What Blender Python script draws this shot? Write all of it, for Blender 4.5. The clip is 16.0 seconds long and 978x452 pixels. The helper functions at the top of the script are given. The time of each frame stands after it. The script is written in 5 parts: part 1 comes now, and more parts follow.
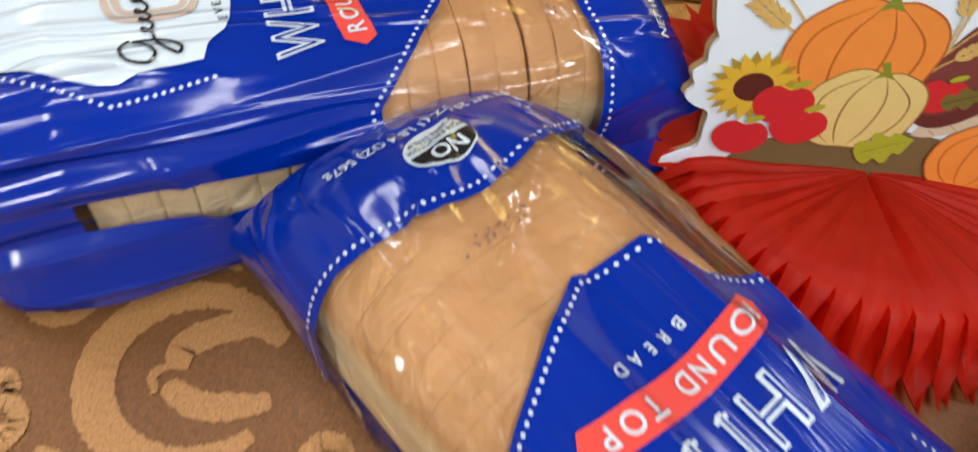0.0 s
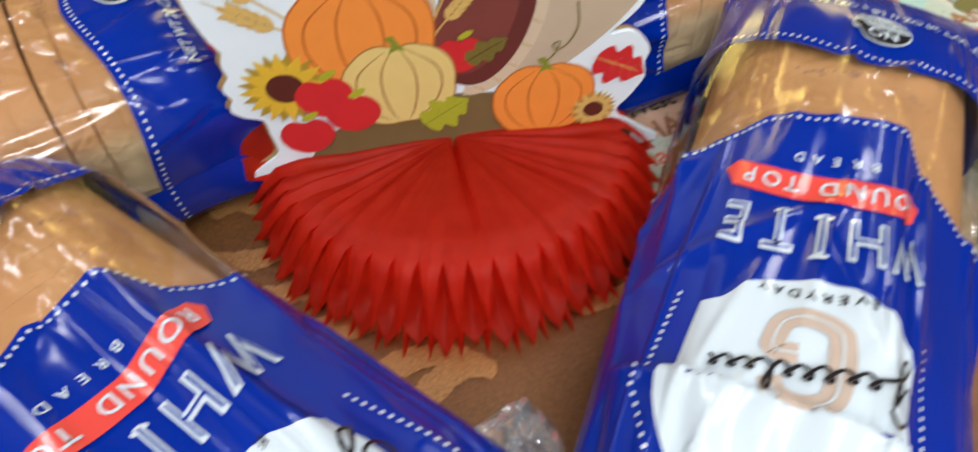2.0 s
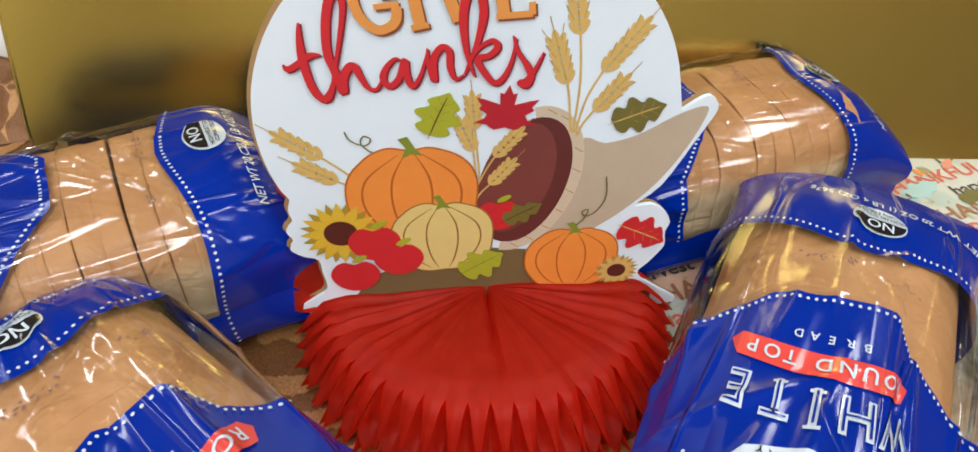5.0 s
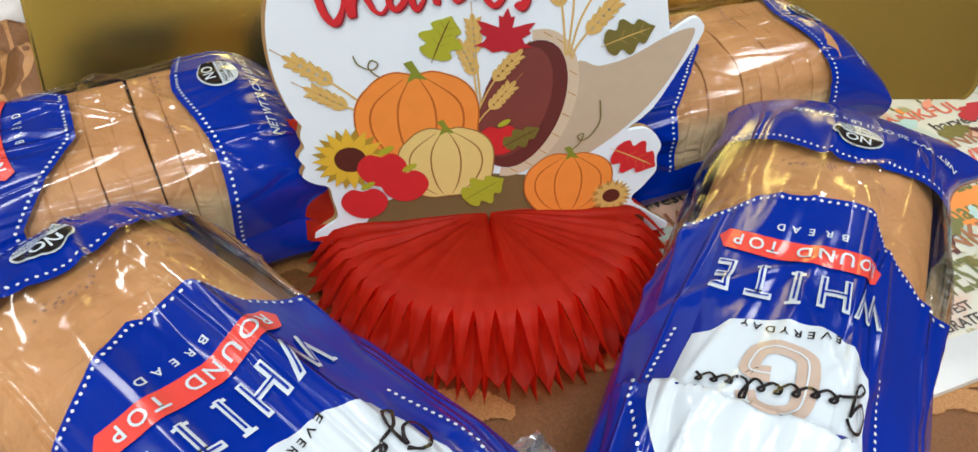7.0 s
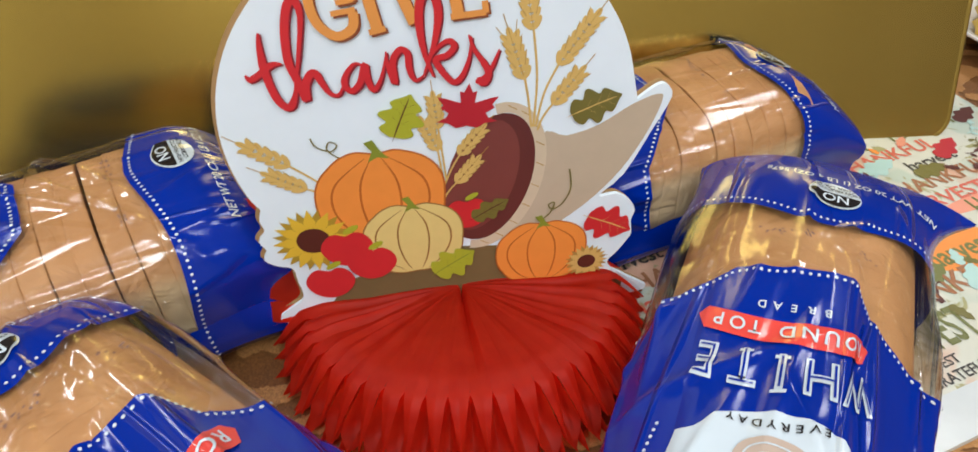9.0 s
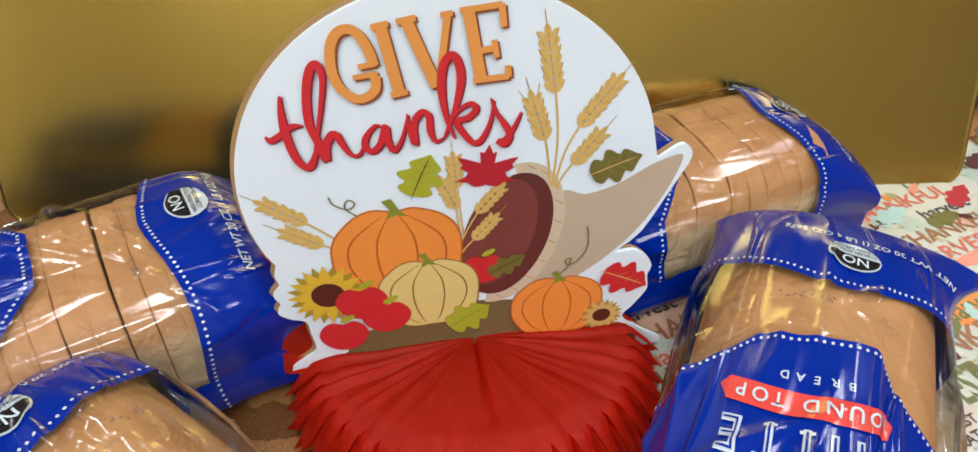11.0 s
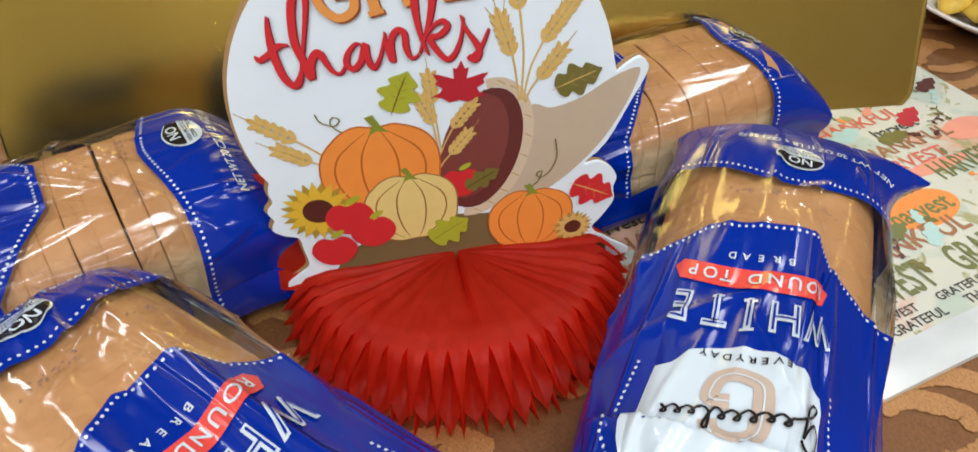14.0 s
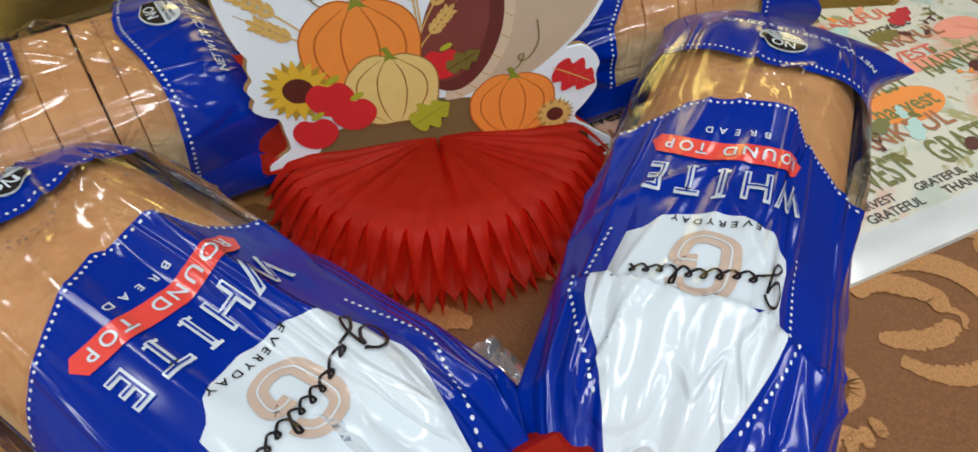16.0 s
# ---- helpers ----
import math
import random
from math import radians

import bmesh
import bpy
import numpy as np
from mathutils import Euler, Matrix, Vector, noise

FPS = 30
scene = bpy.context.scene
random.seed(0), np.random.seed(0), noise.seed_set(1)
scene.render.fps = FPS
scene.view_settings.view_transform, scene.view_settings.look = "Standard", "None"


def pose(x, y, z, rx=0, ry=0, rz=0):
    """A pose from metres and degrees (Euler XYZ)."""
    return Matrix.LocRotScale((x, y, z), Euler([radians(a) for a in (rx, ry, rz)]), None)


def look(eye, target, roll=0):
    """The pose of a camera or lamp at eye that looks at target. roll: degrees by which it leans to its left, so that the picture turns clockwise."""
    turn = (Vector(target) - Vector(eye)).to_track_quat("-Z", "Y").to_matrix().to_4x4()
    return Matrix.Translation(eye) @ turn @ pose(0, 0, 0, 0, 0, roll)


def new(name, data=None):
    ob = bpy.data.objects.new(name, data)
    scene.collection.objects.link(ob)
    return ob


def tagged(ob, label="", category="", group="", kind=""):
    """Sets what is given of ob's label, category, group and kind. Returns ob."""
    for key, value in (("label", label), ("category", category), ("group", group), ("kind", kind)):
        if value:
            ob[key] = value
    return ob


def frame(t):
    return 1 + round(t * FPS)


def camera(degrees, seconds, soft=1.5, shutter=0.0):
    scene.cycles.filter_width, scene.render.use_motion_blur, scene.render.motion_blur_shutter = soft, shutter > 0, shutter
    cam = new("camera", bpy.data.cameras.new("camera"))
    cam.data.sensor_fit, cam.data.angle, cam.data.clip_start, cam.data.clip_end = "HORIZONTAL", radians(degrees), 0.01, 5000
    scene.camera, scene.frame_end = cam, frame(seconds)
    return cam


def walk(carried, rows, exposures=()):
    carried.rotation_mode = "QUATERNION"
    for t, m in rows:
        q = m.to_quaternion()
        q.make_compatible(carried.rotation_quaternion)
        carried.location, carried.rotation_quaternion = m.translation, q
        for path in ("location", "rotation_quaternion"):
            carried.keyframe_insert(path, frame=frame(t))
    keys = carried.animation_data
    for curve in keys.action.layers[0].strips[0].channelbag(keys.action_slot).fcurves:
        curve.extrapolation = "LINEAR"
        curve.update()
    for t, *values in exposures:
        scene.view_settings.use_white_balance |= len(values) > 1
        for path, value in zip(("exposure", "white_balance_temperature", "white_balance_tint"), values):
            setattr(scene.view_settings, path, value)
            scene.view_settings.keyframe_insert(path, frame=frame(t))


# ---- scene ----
cam = camera(63.9, 16.0, shutter=0.5)
PATH = [
    (0.0, -0.1844, -0.252, 0.2877, 36.96, -5.08, 3.69),
    (0.5, -0.1858, -0.2146, 0.2846, 36.03, -4.16, 1.57),
    (1.0, -0.1363, -0.2185, 0.2922, 36.23, -2.15, -2.22),
    (1.5, -0.0841, -0.2452, 0.2938, 36.65, -0.05, -5.25),
    (2.0, -0.0221, -0.2681, 0.2985, 38.16, 1.36, -9.79),
    (2.5, 0.0065, -0.2606, 0.3149, 41.78, 1.25, -9.21),
    (3.0, 0.013, -0.2494, 0.3215, 42.89, 0.89, -7.73),
    (3.5, -0.0025, -0.2535, 0.328, 44.99, -0.03, -4.92),
    (6.0, -0.0264, -0.3076, 0.3264, 48.4, -0.01, -5.7),
    (6.5, -0.027, -0.316, 0.3193, 47.75, 0.31, -6.39),
    (7.0, -0.0312, -0.3279, 0.3142, 48.03, 0.57, -6.01),
    (7.5, -0.0266, -0.3299, 0.3128, 48.78, 1.57, -7.82),
    (8.0, -0.0237, -0.3275, 0.3162, 50.03, 1.64, -8.33),
    (8.5, -0.0247, -0.3174, 0.325, 50.56, 1.44, -8.18),
    (9.0, -0.0217, -0.2994, 0.3255, 49.37, 1.63, -8.71),
    (9.5, -0.0181, -0.2897, 0.3296, 49.65, 1.48, -9.44),
    (10.0, -0.0232, -0.2808, 0.3338, 49.88, 1.03, -8.79),
    (12.5, -0.0302, -0.2947, 0.3458, 50.35, 1.39, -8.13),
    (13.0, -0.031, -0.3063, 0.3414, 48.97, 1.7, -8.72),
    (13.5, -0.0303, -0.319, 0.3417, 49.23, 2.02, -9.51),
    (14.0, -0.0292, -0.3277, 0.337, 48.4, 1.95, -10.28),
    (14.5, -0.0296, -0.3338, 0.3295, 47.66, 1.83, -10.19),
    (15.0, -0.0283, -0.3417, 0.3241, 45.32, 2.42, -9.83),
    (15.5, -0.0248, -0.3481, 0.3228, 44.25, 2.63, -9.59),
    (16.0, -0.0244, -0.3493, 0.3177, 43.68, 1.43, -10.04),
]
walk(cam, [(t, pose(*p)) for t, *p in PATH], exposures=[(0.0, 0.0), (2.0, 0.0), (2.6, -0.14), (3.5, -0.04), (7.0, -0.03), (9.0, -0.08), (10.0, -0.06), (12.5, -0.03), (14.5, -0.15), (16.0, -0.34)])

# ---- light -------------------------------------------------------------
world = bpy.data.worlds.new("world")
scene.world = world
world.use_nodes = True
world.node_tree.nodes["Background"].inputs[0].default_value = (0.9, 0.85, 0.8, 1)
world.node_tree.nodes["Background"].inputs[1].default_value = 0.15
scene.view_settings.exposure = 0.0


def lamp(name, where, target, size, watts, colour):
    data = bpy.data.lights.new(name, "AREA")
    data.shape, data.size, data.size_y, data.energy, data.color = "RECTANGLE", size[0], size[1], watts, colour
    ob = new(name, data)
    ob.matrix_world = look(where, target)
    return ob


CEIL = 1.75
LAMPS = [(-1.1, -2.0, 40), (0.0, -1.7, 26), (1.25, -1.5, 22), (-1.25, 0.75, 16), (0.1, -0.65, 15), (1.25, 0.75, 16)]
for lx, ly, watts in LAMPS:
    lamp("ceiling_lamp", (lx, ly, CEIL - 0.05), (lx, ly, 0), (0.22, 1.0), watts * 0.90, (0.95, 0.98, 1.0))

# ---- materials ---------------------------------------------------------
TABLE = -0.005


def nodes_of(name):
    m = bpy.data.materials.new(name)
    m.use_nodes = True
    nt = m.node_tree
    return m, nt, nt.nodes["Principled BSDF"]


def add(nt, kind, **inputs):
    n = nt.nodes.new(kind)
    for k, v in inputs.items():
        n.inputs[k.replace("_", " ")].default_value = v
    return n


def mix(nt, fac, a, b):
    """A colour mix of two colours or sockets."""
    n = nt.nodes.new("ShaderNodeMix")
    n.data_type = "RGBA"
    for i, v in ((0, fac), (6, a), (7, b)):
        if isinstance(v, bpy.types.NodeSocket):
            nt.links.new(v, n.inputs[i])
        else:
            n.inputs[i].default_value = (*v, 1) if isinstance(v, tuple) else v
    return n.outputs[2]


def ramp(nt, socket, lo, hi):
    n = nt.nodes.new("ShaderNodeMapRange")
    n.inputs["From Min"].default_value, n.inputs["From Max"].default_value = lo, hi
    nt.links.new(socket, n.inputs["Value"])
    return n.outputs["Result"]


def coords(nt, space="Object", scale=(1, 1, 1)):
    c = nt.nodes.new("ShaderNodeTexCoord")
    m = nt.nodes.new("ShaderNodeMapping")
    m.inputs["Scale"].default_value = scale
    nt.links.new(c.outputs[space], m.inputs["Vector"])
    return m.outputs["Vector"]


def noise_of(nt, vec, scale, detail=4.0, rough=0.55, distortion=0.0):
    n = add(nt, "ShaderNodeTexNoise", Scale=scale, Detail=detail, Roughness=rough, Distortion=distortion)
    nt.links.new(vec, n.inputs["Vector"])
    return n.outputs["Fac"]


def bump(nt, bsdf, height, strength, distance):
    b = add(nt, "ShaderNodeBump", Strength=strength, Distance=distance)
    nt.links.new(height, b.inputs["Height"])
    nt.links.new(b.outputs["Normal"], bsdf.inputs["Normal"])
    return b


def plain(name, colour, rough=0.5, vary=0.12, scale=60, metal=0.0, bumpy=0.0, space="Object", coat=0.0):
    """A surface of one colour with fine variation at two scales."""
    m, nt, p = nodes_of(name)
    v = coords(nt, space)
    a, b = noise_of(nt, v, scale), noise_of(nt, v, scale * 0.13, 2)
    dark = tuple(c * (1 - vary) for c in colour)
    light = tuple(min(1, c * (1 + vary)) for c in colour)
    c1 = mix(nt, ramp(nt, a, 0.3, 0.7), dark, light)
    c2 = mix(nt, ramp(nt, b, 0.3, 0.7), dark, light)
    nt.links.new(mix(nt, 0.5, c1, c2), p.inputs["Base Color"])
    p.inputs["Roughness"].default_value = rough
    p.inputs["Metallic"].default_value = metal
    p.inputs["Coat Weight"].default_value = coat
    p.inputs["Coat Roughness"].default_value = 0.08
    if bumpy:
        bump(nt, p, a, bumpy, 0.001)
    return m


def crease_height(nt, scale, wide):
    """Sharp curved crease lines, drawn out along the bag."""
    stretched = coords(nt, "Object", (0.10, 1.15, 1.0))
    a = noise_of(nt, stretched, scale, 1.5, 0.5, 0.8)
    d = nt.nodes.new("ShaderNodeMath")
    d.operation, d.inputs[1].default_value = "SUBTRACT", 0.5
    nt.links.new(a, d.inputs[0])
    e = nt.nodes.new("ShaderNodeMath")
    e.operation = "ABSOLUTE"
    nt.links.new(d.outputs[0], e.inputs[0])
    r = nt.nodes.new("ShaderNodeMapRange")
    r.interpolation_type = "SMOOTHSTEP"
    r.inputs["From Max"].default_value, r.inputs["To Min"].default_value, r.inputs["To Max"].default_value = wide, 1.0, 0.0
    nt.links.new(e.outputs[0], r.inputs["Value"])
    broad = noise_of(nt, stretched, scale * 1.7, 3, 0.5, 0.5)
    s = nt.nodes.new("ShaderNodeMath")
    s.operation = "MULTIPLY_ADD"
    s.inputs[1].default_value = 0.8
    nt.links.new(broad, s.inputs[0])
    nt.links.new(r.outputs[0], s.inputs[2])
    return s.outputs[0]


def film_material(name, colour):
    """Printed polythene film: opaque, glossy, creased."""
    m, nt, p = nodes_of(name)
    b = noise_of(nt, coords(nt, "Object"), 9, 2)
    dark = tuple(c * 0.85 for c in colour)
    nt.links.new(mix(nt, ramp(nt, b, 0.3, 0.7), dark, colour), p.inputs["Base Color"])
    p.inputs["Roughness"].default_value = 0.15
    p.inputs["Specular IOR Level"].default_value = 0.4
    p.inputs["Coat Weight"].default_value = 0.0
    p.inputs["Coat Roughness"].default_value = 0.08
    bump(nt, p, crease_height(nt, 20, 0.035), 0.5, 0.0022)
    return m


def clear_material(name):
    """Clear polythene: see-through with a creased gloss and a faint haze."""
    m = bpy.data.materials.new(name)
    m.use_nodes = True
    nt = m.node_tree
    nt.nodes.remove(nt.nodes["Principled BSDF"])
    out = nt.nodes["Material Output"]
    t = nt.nodes.new("ShaderNodeBsdfTransparent")
    t.inputs["Color"].default_value = (0.97, 0.97, 0.97, 1)
    g = nt.nodes.new("ShaderNodeBsdfGlossy")
    g.inputs["Roughness"].default_value = 0.1
    b = add(nt, "ShaderNodeBump", Strength=0.7, Distance=0.0026)
    nt.links.new(crease_height(nt, 20, 0.03), b.inputs["Height"])
    nt.links.new(b.outputs["Normal"], g.inputs["Normal"])
    f = add(nt, "ShaderNodeFresnel", IOR=1.45)
    s = nt.nodes.new("ShaderNodeMath")
    s.operation, s.inputs[1].default_value = "MULTIPLY_ADD", 0.8
    s.inputs[2].default_value = 0.045
    nt.links.new(f.outputs[0], s.inputs[0])
    mx = nt.nodes.new("ShaderNodeMixShader")
    nt.links.new(s.outputs[0], mx.inputs[0])
    nt.links.new(t.outputs[0], mx.inputs[1])
    nt.links.new(g.outputs[0], mx.inputs[2])
    nt.links.new(mx.outputs[0], out.inputs["Surface"])
    return m


def bread_material():
    """Soft wheat crust: tan on the dome, paler down the sides, crumb on the cut faces."""
    m, nt, p = nodes_of("bread_crust")
    v = coords(nt, "Object")
    place = nt.nodes.new("ShaderNodeNewGeometry").outputs["Position"]
    a, b = noise_of(nt, place, 160, 6, 0.65), noise_of(nt, place, 22, 3)
    sep = nt.nodes.new("ShaderNodeSeparateXYZ")
    nt.links.new(v, sep.inputs[0])
    edge = nt.nodes.new("ShaderNodeMath")
    edge.operation, edge.inputs[1].default_value = "MULTIPLY_ADD", 0.022
    nt.links.new(b, edge.inputs[0])
    nt.links.new(sep.outputs["Z"], edge.inputs[2])
    high = ramp(nt, edge.outputs[0], 0.064, 0.076)
    top = mix(nt, ramp(nt, b, 0.3, 0.7), (0.38, 0.18, 0.062), (0.56, 0.30, 0.125))
    side = mix(nt, ramp(nt, b, 0.35, 0.65), (0.66, 0.47, 0.25), (0.78, 0.62, 0.38))
    crust = mix(nt, high, side, top)
    info = nt.nodes.new("ShaderNodeObjectInfo")
    crust = mix(nt, ramp(nt, info.outputs["Random"], 0, 7), crust, (0.45, 0.2, 0.07))
    crust = mix(nt, ramp(nt, a, 0.62, 0.8), crust, (0.8, 0.58, 0.33))
    nt.links.new(crust, p.inputs["Base Color"])
    p.inputs["Roughness"].default_value = 0.62
    h = nt.nodes.new("ShaderNodeMath")
    h.operation, h.inputs[1].default_value = "MULTIPLY_ADD", 0.25
    nt.links.new(a, h.inputs[0])
    nt.links.new(noise_of(nt, place, 48, 3, 0.55, 1.0), h.inputs[2])
    wide = nt.nodes.new("ShaderNodeMath")
    wide.operation, wide.inputs[1].default_value = "MULTIPLY_ADD", 1.6
    nt.links.new(noise_of(nt, place, 17, 2, 0.5, 0.8), wide.inputs[0])
    nt.links.new(h.outputs[0], wide.inputs[2])
    bump(nt, p, wide.outputs[0], 0.6, 0.005)
    return m


def cloth_material(name, colour, sheen):
    m, nt, p = nodes_of(name)
    v = coords(nt, "Object")
    thread = coords(nt, "Object", (1, 0.7, 1))
    a, b = noise_of(nt, thread, 900, 3, 0.8), noise_of(nt, v, 7, 3)
    dark = tuple(c * 0.45 for c in colour)
    light = tuple(min(1, c * 1.55) for c in colour)
    c1 = mix(nt, ramp(nt, a, 0.3, 0.7), dark, light)
    nt.links.new(mix(nt, ramp(nt, b, 0.35, 0.65), c1, mix(nt, 0.6, c1, colour)), p.inputs["Base Color"])
    p.inputs["Roughness"].default_value = sheen
    p.inputs["Metallic"].default_value = 0.25
    bump(nt, p, a, 0.4, 0.0008)
    return m


def gold_material():
    m, nt, p = nodes_of("satin_gold")
    v = coords(nt, "Object", (1, 1, 6))
    a = noise_of(nt, v, 30, 4)
    b = noise_of(nt, coords(nt, "Object"), 5, 2)
    nt.links.new(mix(nt, ramp(nt, b, 0.3, 0.7), (0.50, 0.37, 0.09), (0.58, 0.45, 0.13)), p.inputs["Base Color"])
    p.inputs["Metallic"].default_value = 1.0
    n = nt.nodes.new("ShaderNodeMapRange")
    n.inputs["To Min"].default_value, n.inputs["To Max"].default_value = 0.17, 0.23
    nt.links.new(a, n.inputs["Value"])
    nt.links.new(n.outputs[0], p.inputs["Roughness"])
    return m


def tissue_material():
    """Thin red honeycomb tissue that lets some light through."""
    m, nt, p = nodes_of("red_tissue")
    v = coords(nt, "Object")
    a = noise_of(nt, v, 120, 4)
    nt.links.new(mix(nt, ramp(nt, a, 0.3, 0.7), (0.44, 0.014, 0.004), (0.57, 0.029, 0.009)), p.inputs["Base Color"])
    p.inputs["Metallic"].default_value = 0.0
    p.inputs["Roughness"].default_value = 0.55
    p.inputs["Specular IOR Level"].default_value = 0.3
    bump(nt, p, a, 0.25, 0.0006)
    out = nt.nodes["Material Output"]
    tr = nt.nodes.new("ShaderNodeBsdfTranslucent")
    tr.inputs["Color"].default_value = (0.98, 0.085, 0.022, 1)
    mx = nt.nodes.new("ShaderNodeMixShader")
    mx.inputs[0].default_value = 0.55
    nt.links.new(p.outputs[0], mx.inputs[1])
    nt.links.new(tr.outputs[0], mx.inputs[2])
    nt.links.new(mx.outputs[0], out.inputs["Surface"])
    return m


BLUE = film_material("blue_film", (0.0, 0.021, 0.29))
WHITE_FILM = film_material("white_film", (0.60, 0.69, 0.76))
RED_FILM = film_material("red_film", (0.75, 0.075, 0.06))
BEIGE_FILM = film_material("beige_film", (0.52, 0.41, 0.34))
BLACK_FILM = film_material("black_film", (0.016, 0.014, 0.016))
CLEAR = clear_material("clear_film")
BREAD = bread_material()
CLOTH = cloth_material("brown_damask", (0.195, 0.082, 0.025), 0.42)
MOTIF = cloth_material("copper_damask", (0.42, 0.205, 0.070), 0.36)
GOLD = gold_material()
TISSUE = tissue_material()
CARD = plain("card_white", (0.74, 0.85, 0.93), 0.45, 0.03)
KRAFT = plain("card_edge_kraft", (0.34, 0.2, 0.08), 0.7)
INK = plain("date_ink", (0.20, 0.11, 0.08), 0.7)


def ink(name, r, g, b):
    return plain("ink_" + name, (r, g, b), 0.42, 0.06, 90)


ORANGE = ink("orange", 0.80, 0.27, 0.05)
ORANGE_LINE = ink("rust", 0.47, 0.12, 0.02)
YELLOW = ink("cream_yellow", 0.70, 0.55, 0.20)
YELLOW_LINE = ink("brown_line", 0.30, 0.15, 0.04)
RED = ink("red", 0.58, 0.025, 0.03)
MAROON_SHADE = ink("maroon", 0.20, 0.012, 0.02)
CRIMSON = ink("crimson", 0.45, 0.02, 0.03)
LEAF_GREEN = ink("leaf_green", 0.38, 0.40, 0.03)
OLIVE = ink("olive", 0.16, 0.14, 0.03)
STEM_GREEN = ink("stem_green", 0.22, 0.26, 0.03)
WHEAT = ink("wheat", 0.62, 0.42, 0.13)
WHEAT_DARK = ink("wheat_dark", 0.42, 0.25, 0.06)
HORN = ink("horn_tan", 0.50, 0.41, 0.30)
ROPE = ink("rope_tan", 0.60, 0.50, 0.36)
HOLLOW = ink("hollow_brown", 0.12, 0.03, 0.025)
HOLLOW_LIGHT = ink("hollow_red_brown", 0.19, 0.05, 0.04)
GROUND_INK = ink("ground_olive", 0.17, 0.12, 0.05)
PETAL = ink("petal", 0.68, 0.44, 0.04)
PETAL_DARK = ink("petal_dark", 0.40, 0.26, 0.03)
SEED = ink("seed_brown", 0.09, 0.022, 0.015)
LETTER_ORANGE = ink("letter_orange", 0.72, 0.30, 0.07)
LETTER_SHADE = ink("letter_shade", 0.22, 0.06, 0.02)


# ---- building helpers --------------------------------------------------
def part(name, bm, material, parent=None, label="", smooth=True):
    me = bpy.data.meshes.new(name)
    bm.to_mesh(me)
    bm.free()
    me.materials.append(material)
    for f in me.polygons:
        f.use_smooth = smooth
    ob = new(name, me)
    ob.parent = parent
    if label:
        ob["label"] = label
    return ob


def thing(name, m, label, category, group=""):
    ob = new(name)
    ob.empty_display_size = 0.02
    ob.matrix_world = m
    return tagged(ob, label, category, group)


def grid_bm(rows, closed=False):
    """A sheet from rows of points."""
    bm = bmesh.new()
    vs = [[bm.verts.new(p) for p in r] for r in rows]
    for a, b in zip(vs, vs[1:]):
        n = len(a)
        for i in range(n if closed else n - 1):
            bm.faces.new((a[i], a[(i + 1) % n], b[(i + 1) % n], b[i]))
    return bm


def box_bm(x, y, z, bevel=0.0):
    bm = bmesh.new()
    bmesh.ops.create_cube(bm, size=1)
    bmesh.ops.scale(bm, vec=(x, y, z), verts=bm.verts)
    if bevel:
        bmesh.ops.bevel(bm, geom=bm.edges[:], offset=bevel, segments=3, affect="EDGES")
    return bm


def rounded(w, h, r, n=6):
    """The outline of a rectangle with rounded corners."""
    pts = []
    for k, (cx, cy) in enumerate(((w / 2 - r, h / 2 - r), (r - w / 2, h / 2 - r), (r - w / 2, r - h / 2), (w / 2 - r, r - h / 2))):
        for i in range(n + 1):
            a = math.pi / 2 * (k + i / n)
            pts.append((cx + r * math.cos(a), cy + r * math.sin(a)))
    return pts


def slab_bm(outline, thick, bevel=0.0):
    """A flat plate in the x-z plane, its front at y = 0 and its back at y = thick."""
    bm = bmesh.new()
    f = bm.faces.new([bm.verts.new((x, 0, z)) for x, z in outline])
    if f.normal.y > 0:
        f.normal_flip()
    g = bmesh.ops.extrude_face_region(bm, geom=[f])
    bmesh.ops.translate(bm, vec=(0, thick, 0), verts=[v for v in g["geom"] if isinstance(v, bmesh.types.BMVert)])
    bmesh.ops.recalc_face_normals(bm, faces=bm.faces[:])
    return bm


def glyphs(text, size, mode="CENTER", bold=0.012):
    """Vertices and faces of words in the built-in font, baseline on y = 0."""
    cu = bpy.data.curves.new("words", "FONT")
    cu.body, cu.size, cu.align_x, cu.resolution_u, cu.offset = text, size, mode, 3, bold * size
    ob = bpy.data.objects.new("words", cu)
    scene.collection.objects.link(ob)
    me = ob.evaluated_get(bpy.context.evaluated_depsgraph_get()).to_mesh()
    vs = [tuple(v.co) for v in me.vertices]
    fs = [tuple(f.vertices) for f in me.polygons]
    bpy.data.objects.remove(ob)
    bpy.data.curves.remove(cu)
    return vs, fs


def stroke(points, width, taper=False):
    """Outline strip along a smooth path of 2D points: left and right rows."""
    p = smooth_path(points)
    left, right = [], []
    for i, (x, y) in enumerate(p):
        a, b = p[max(0, i - 1)], p[min(len(p) - 1, i + 1)]
        dx, dy = b[0] - a[0], b[1] - a[1]
        d = math.hypot(dx, dy) or 1
        s = i / (len(p) - 1)
        w = width / 2 * (min(1, 0.25 + 3 * min(s, 1 - s)) if taper else 1)
        left.append((x - dy / d * w, y + dx / d * w))
        right.append((x + dy / d * w, y - dx / d * w))
    return left, right


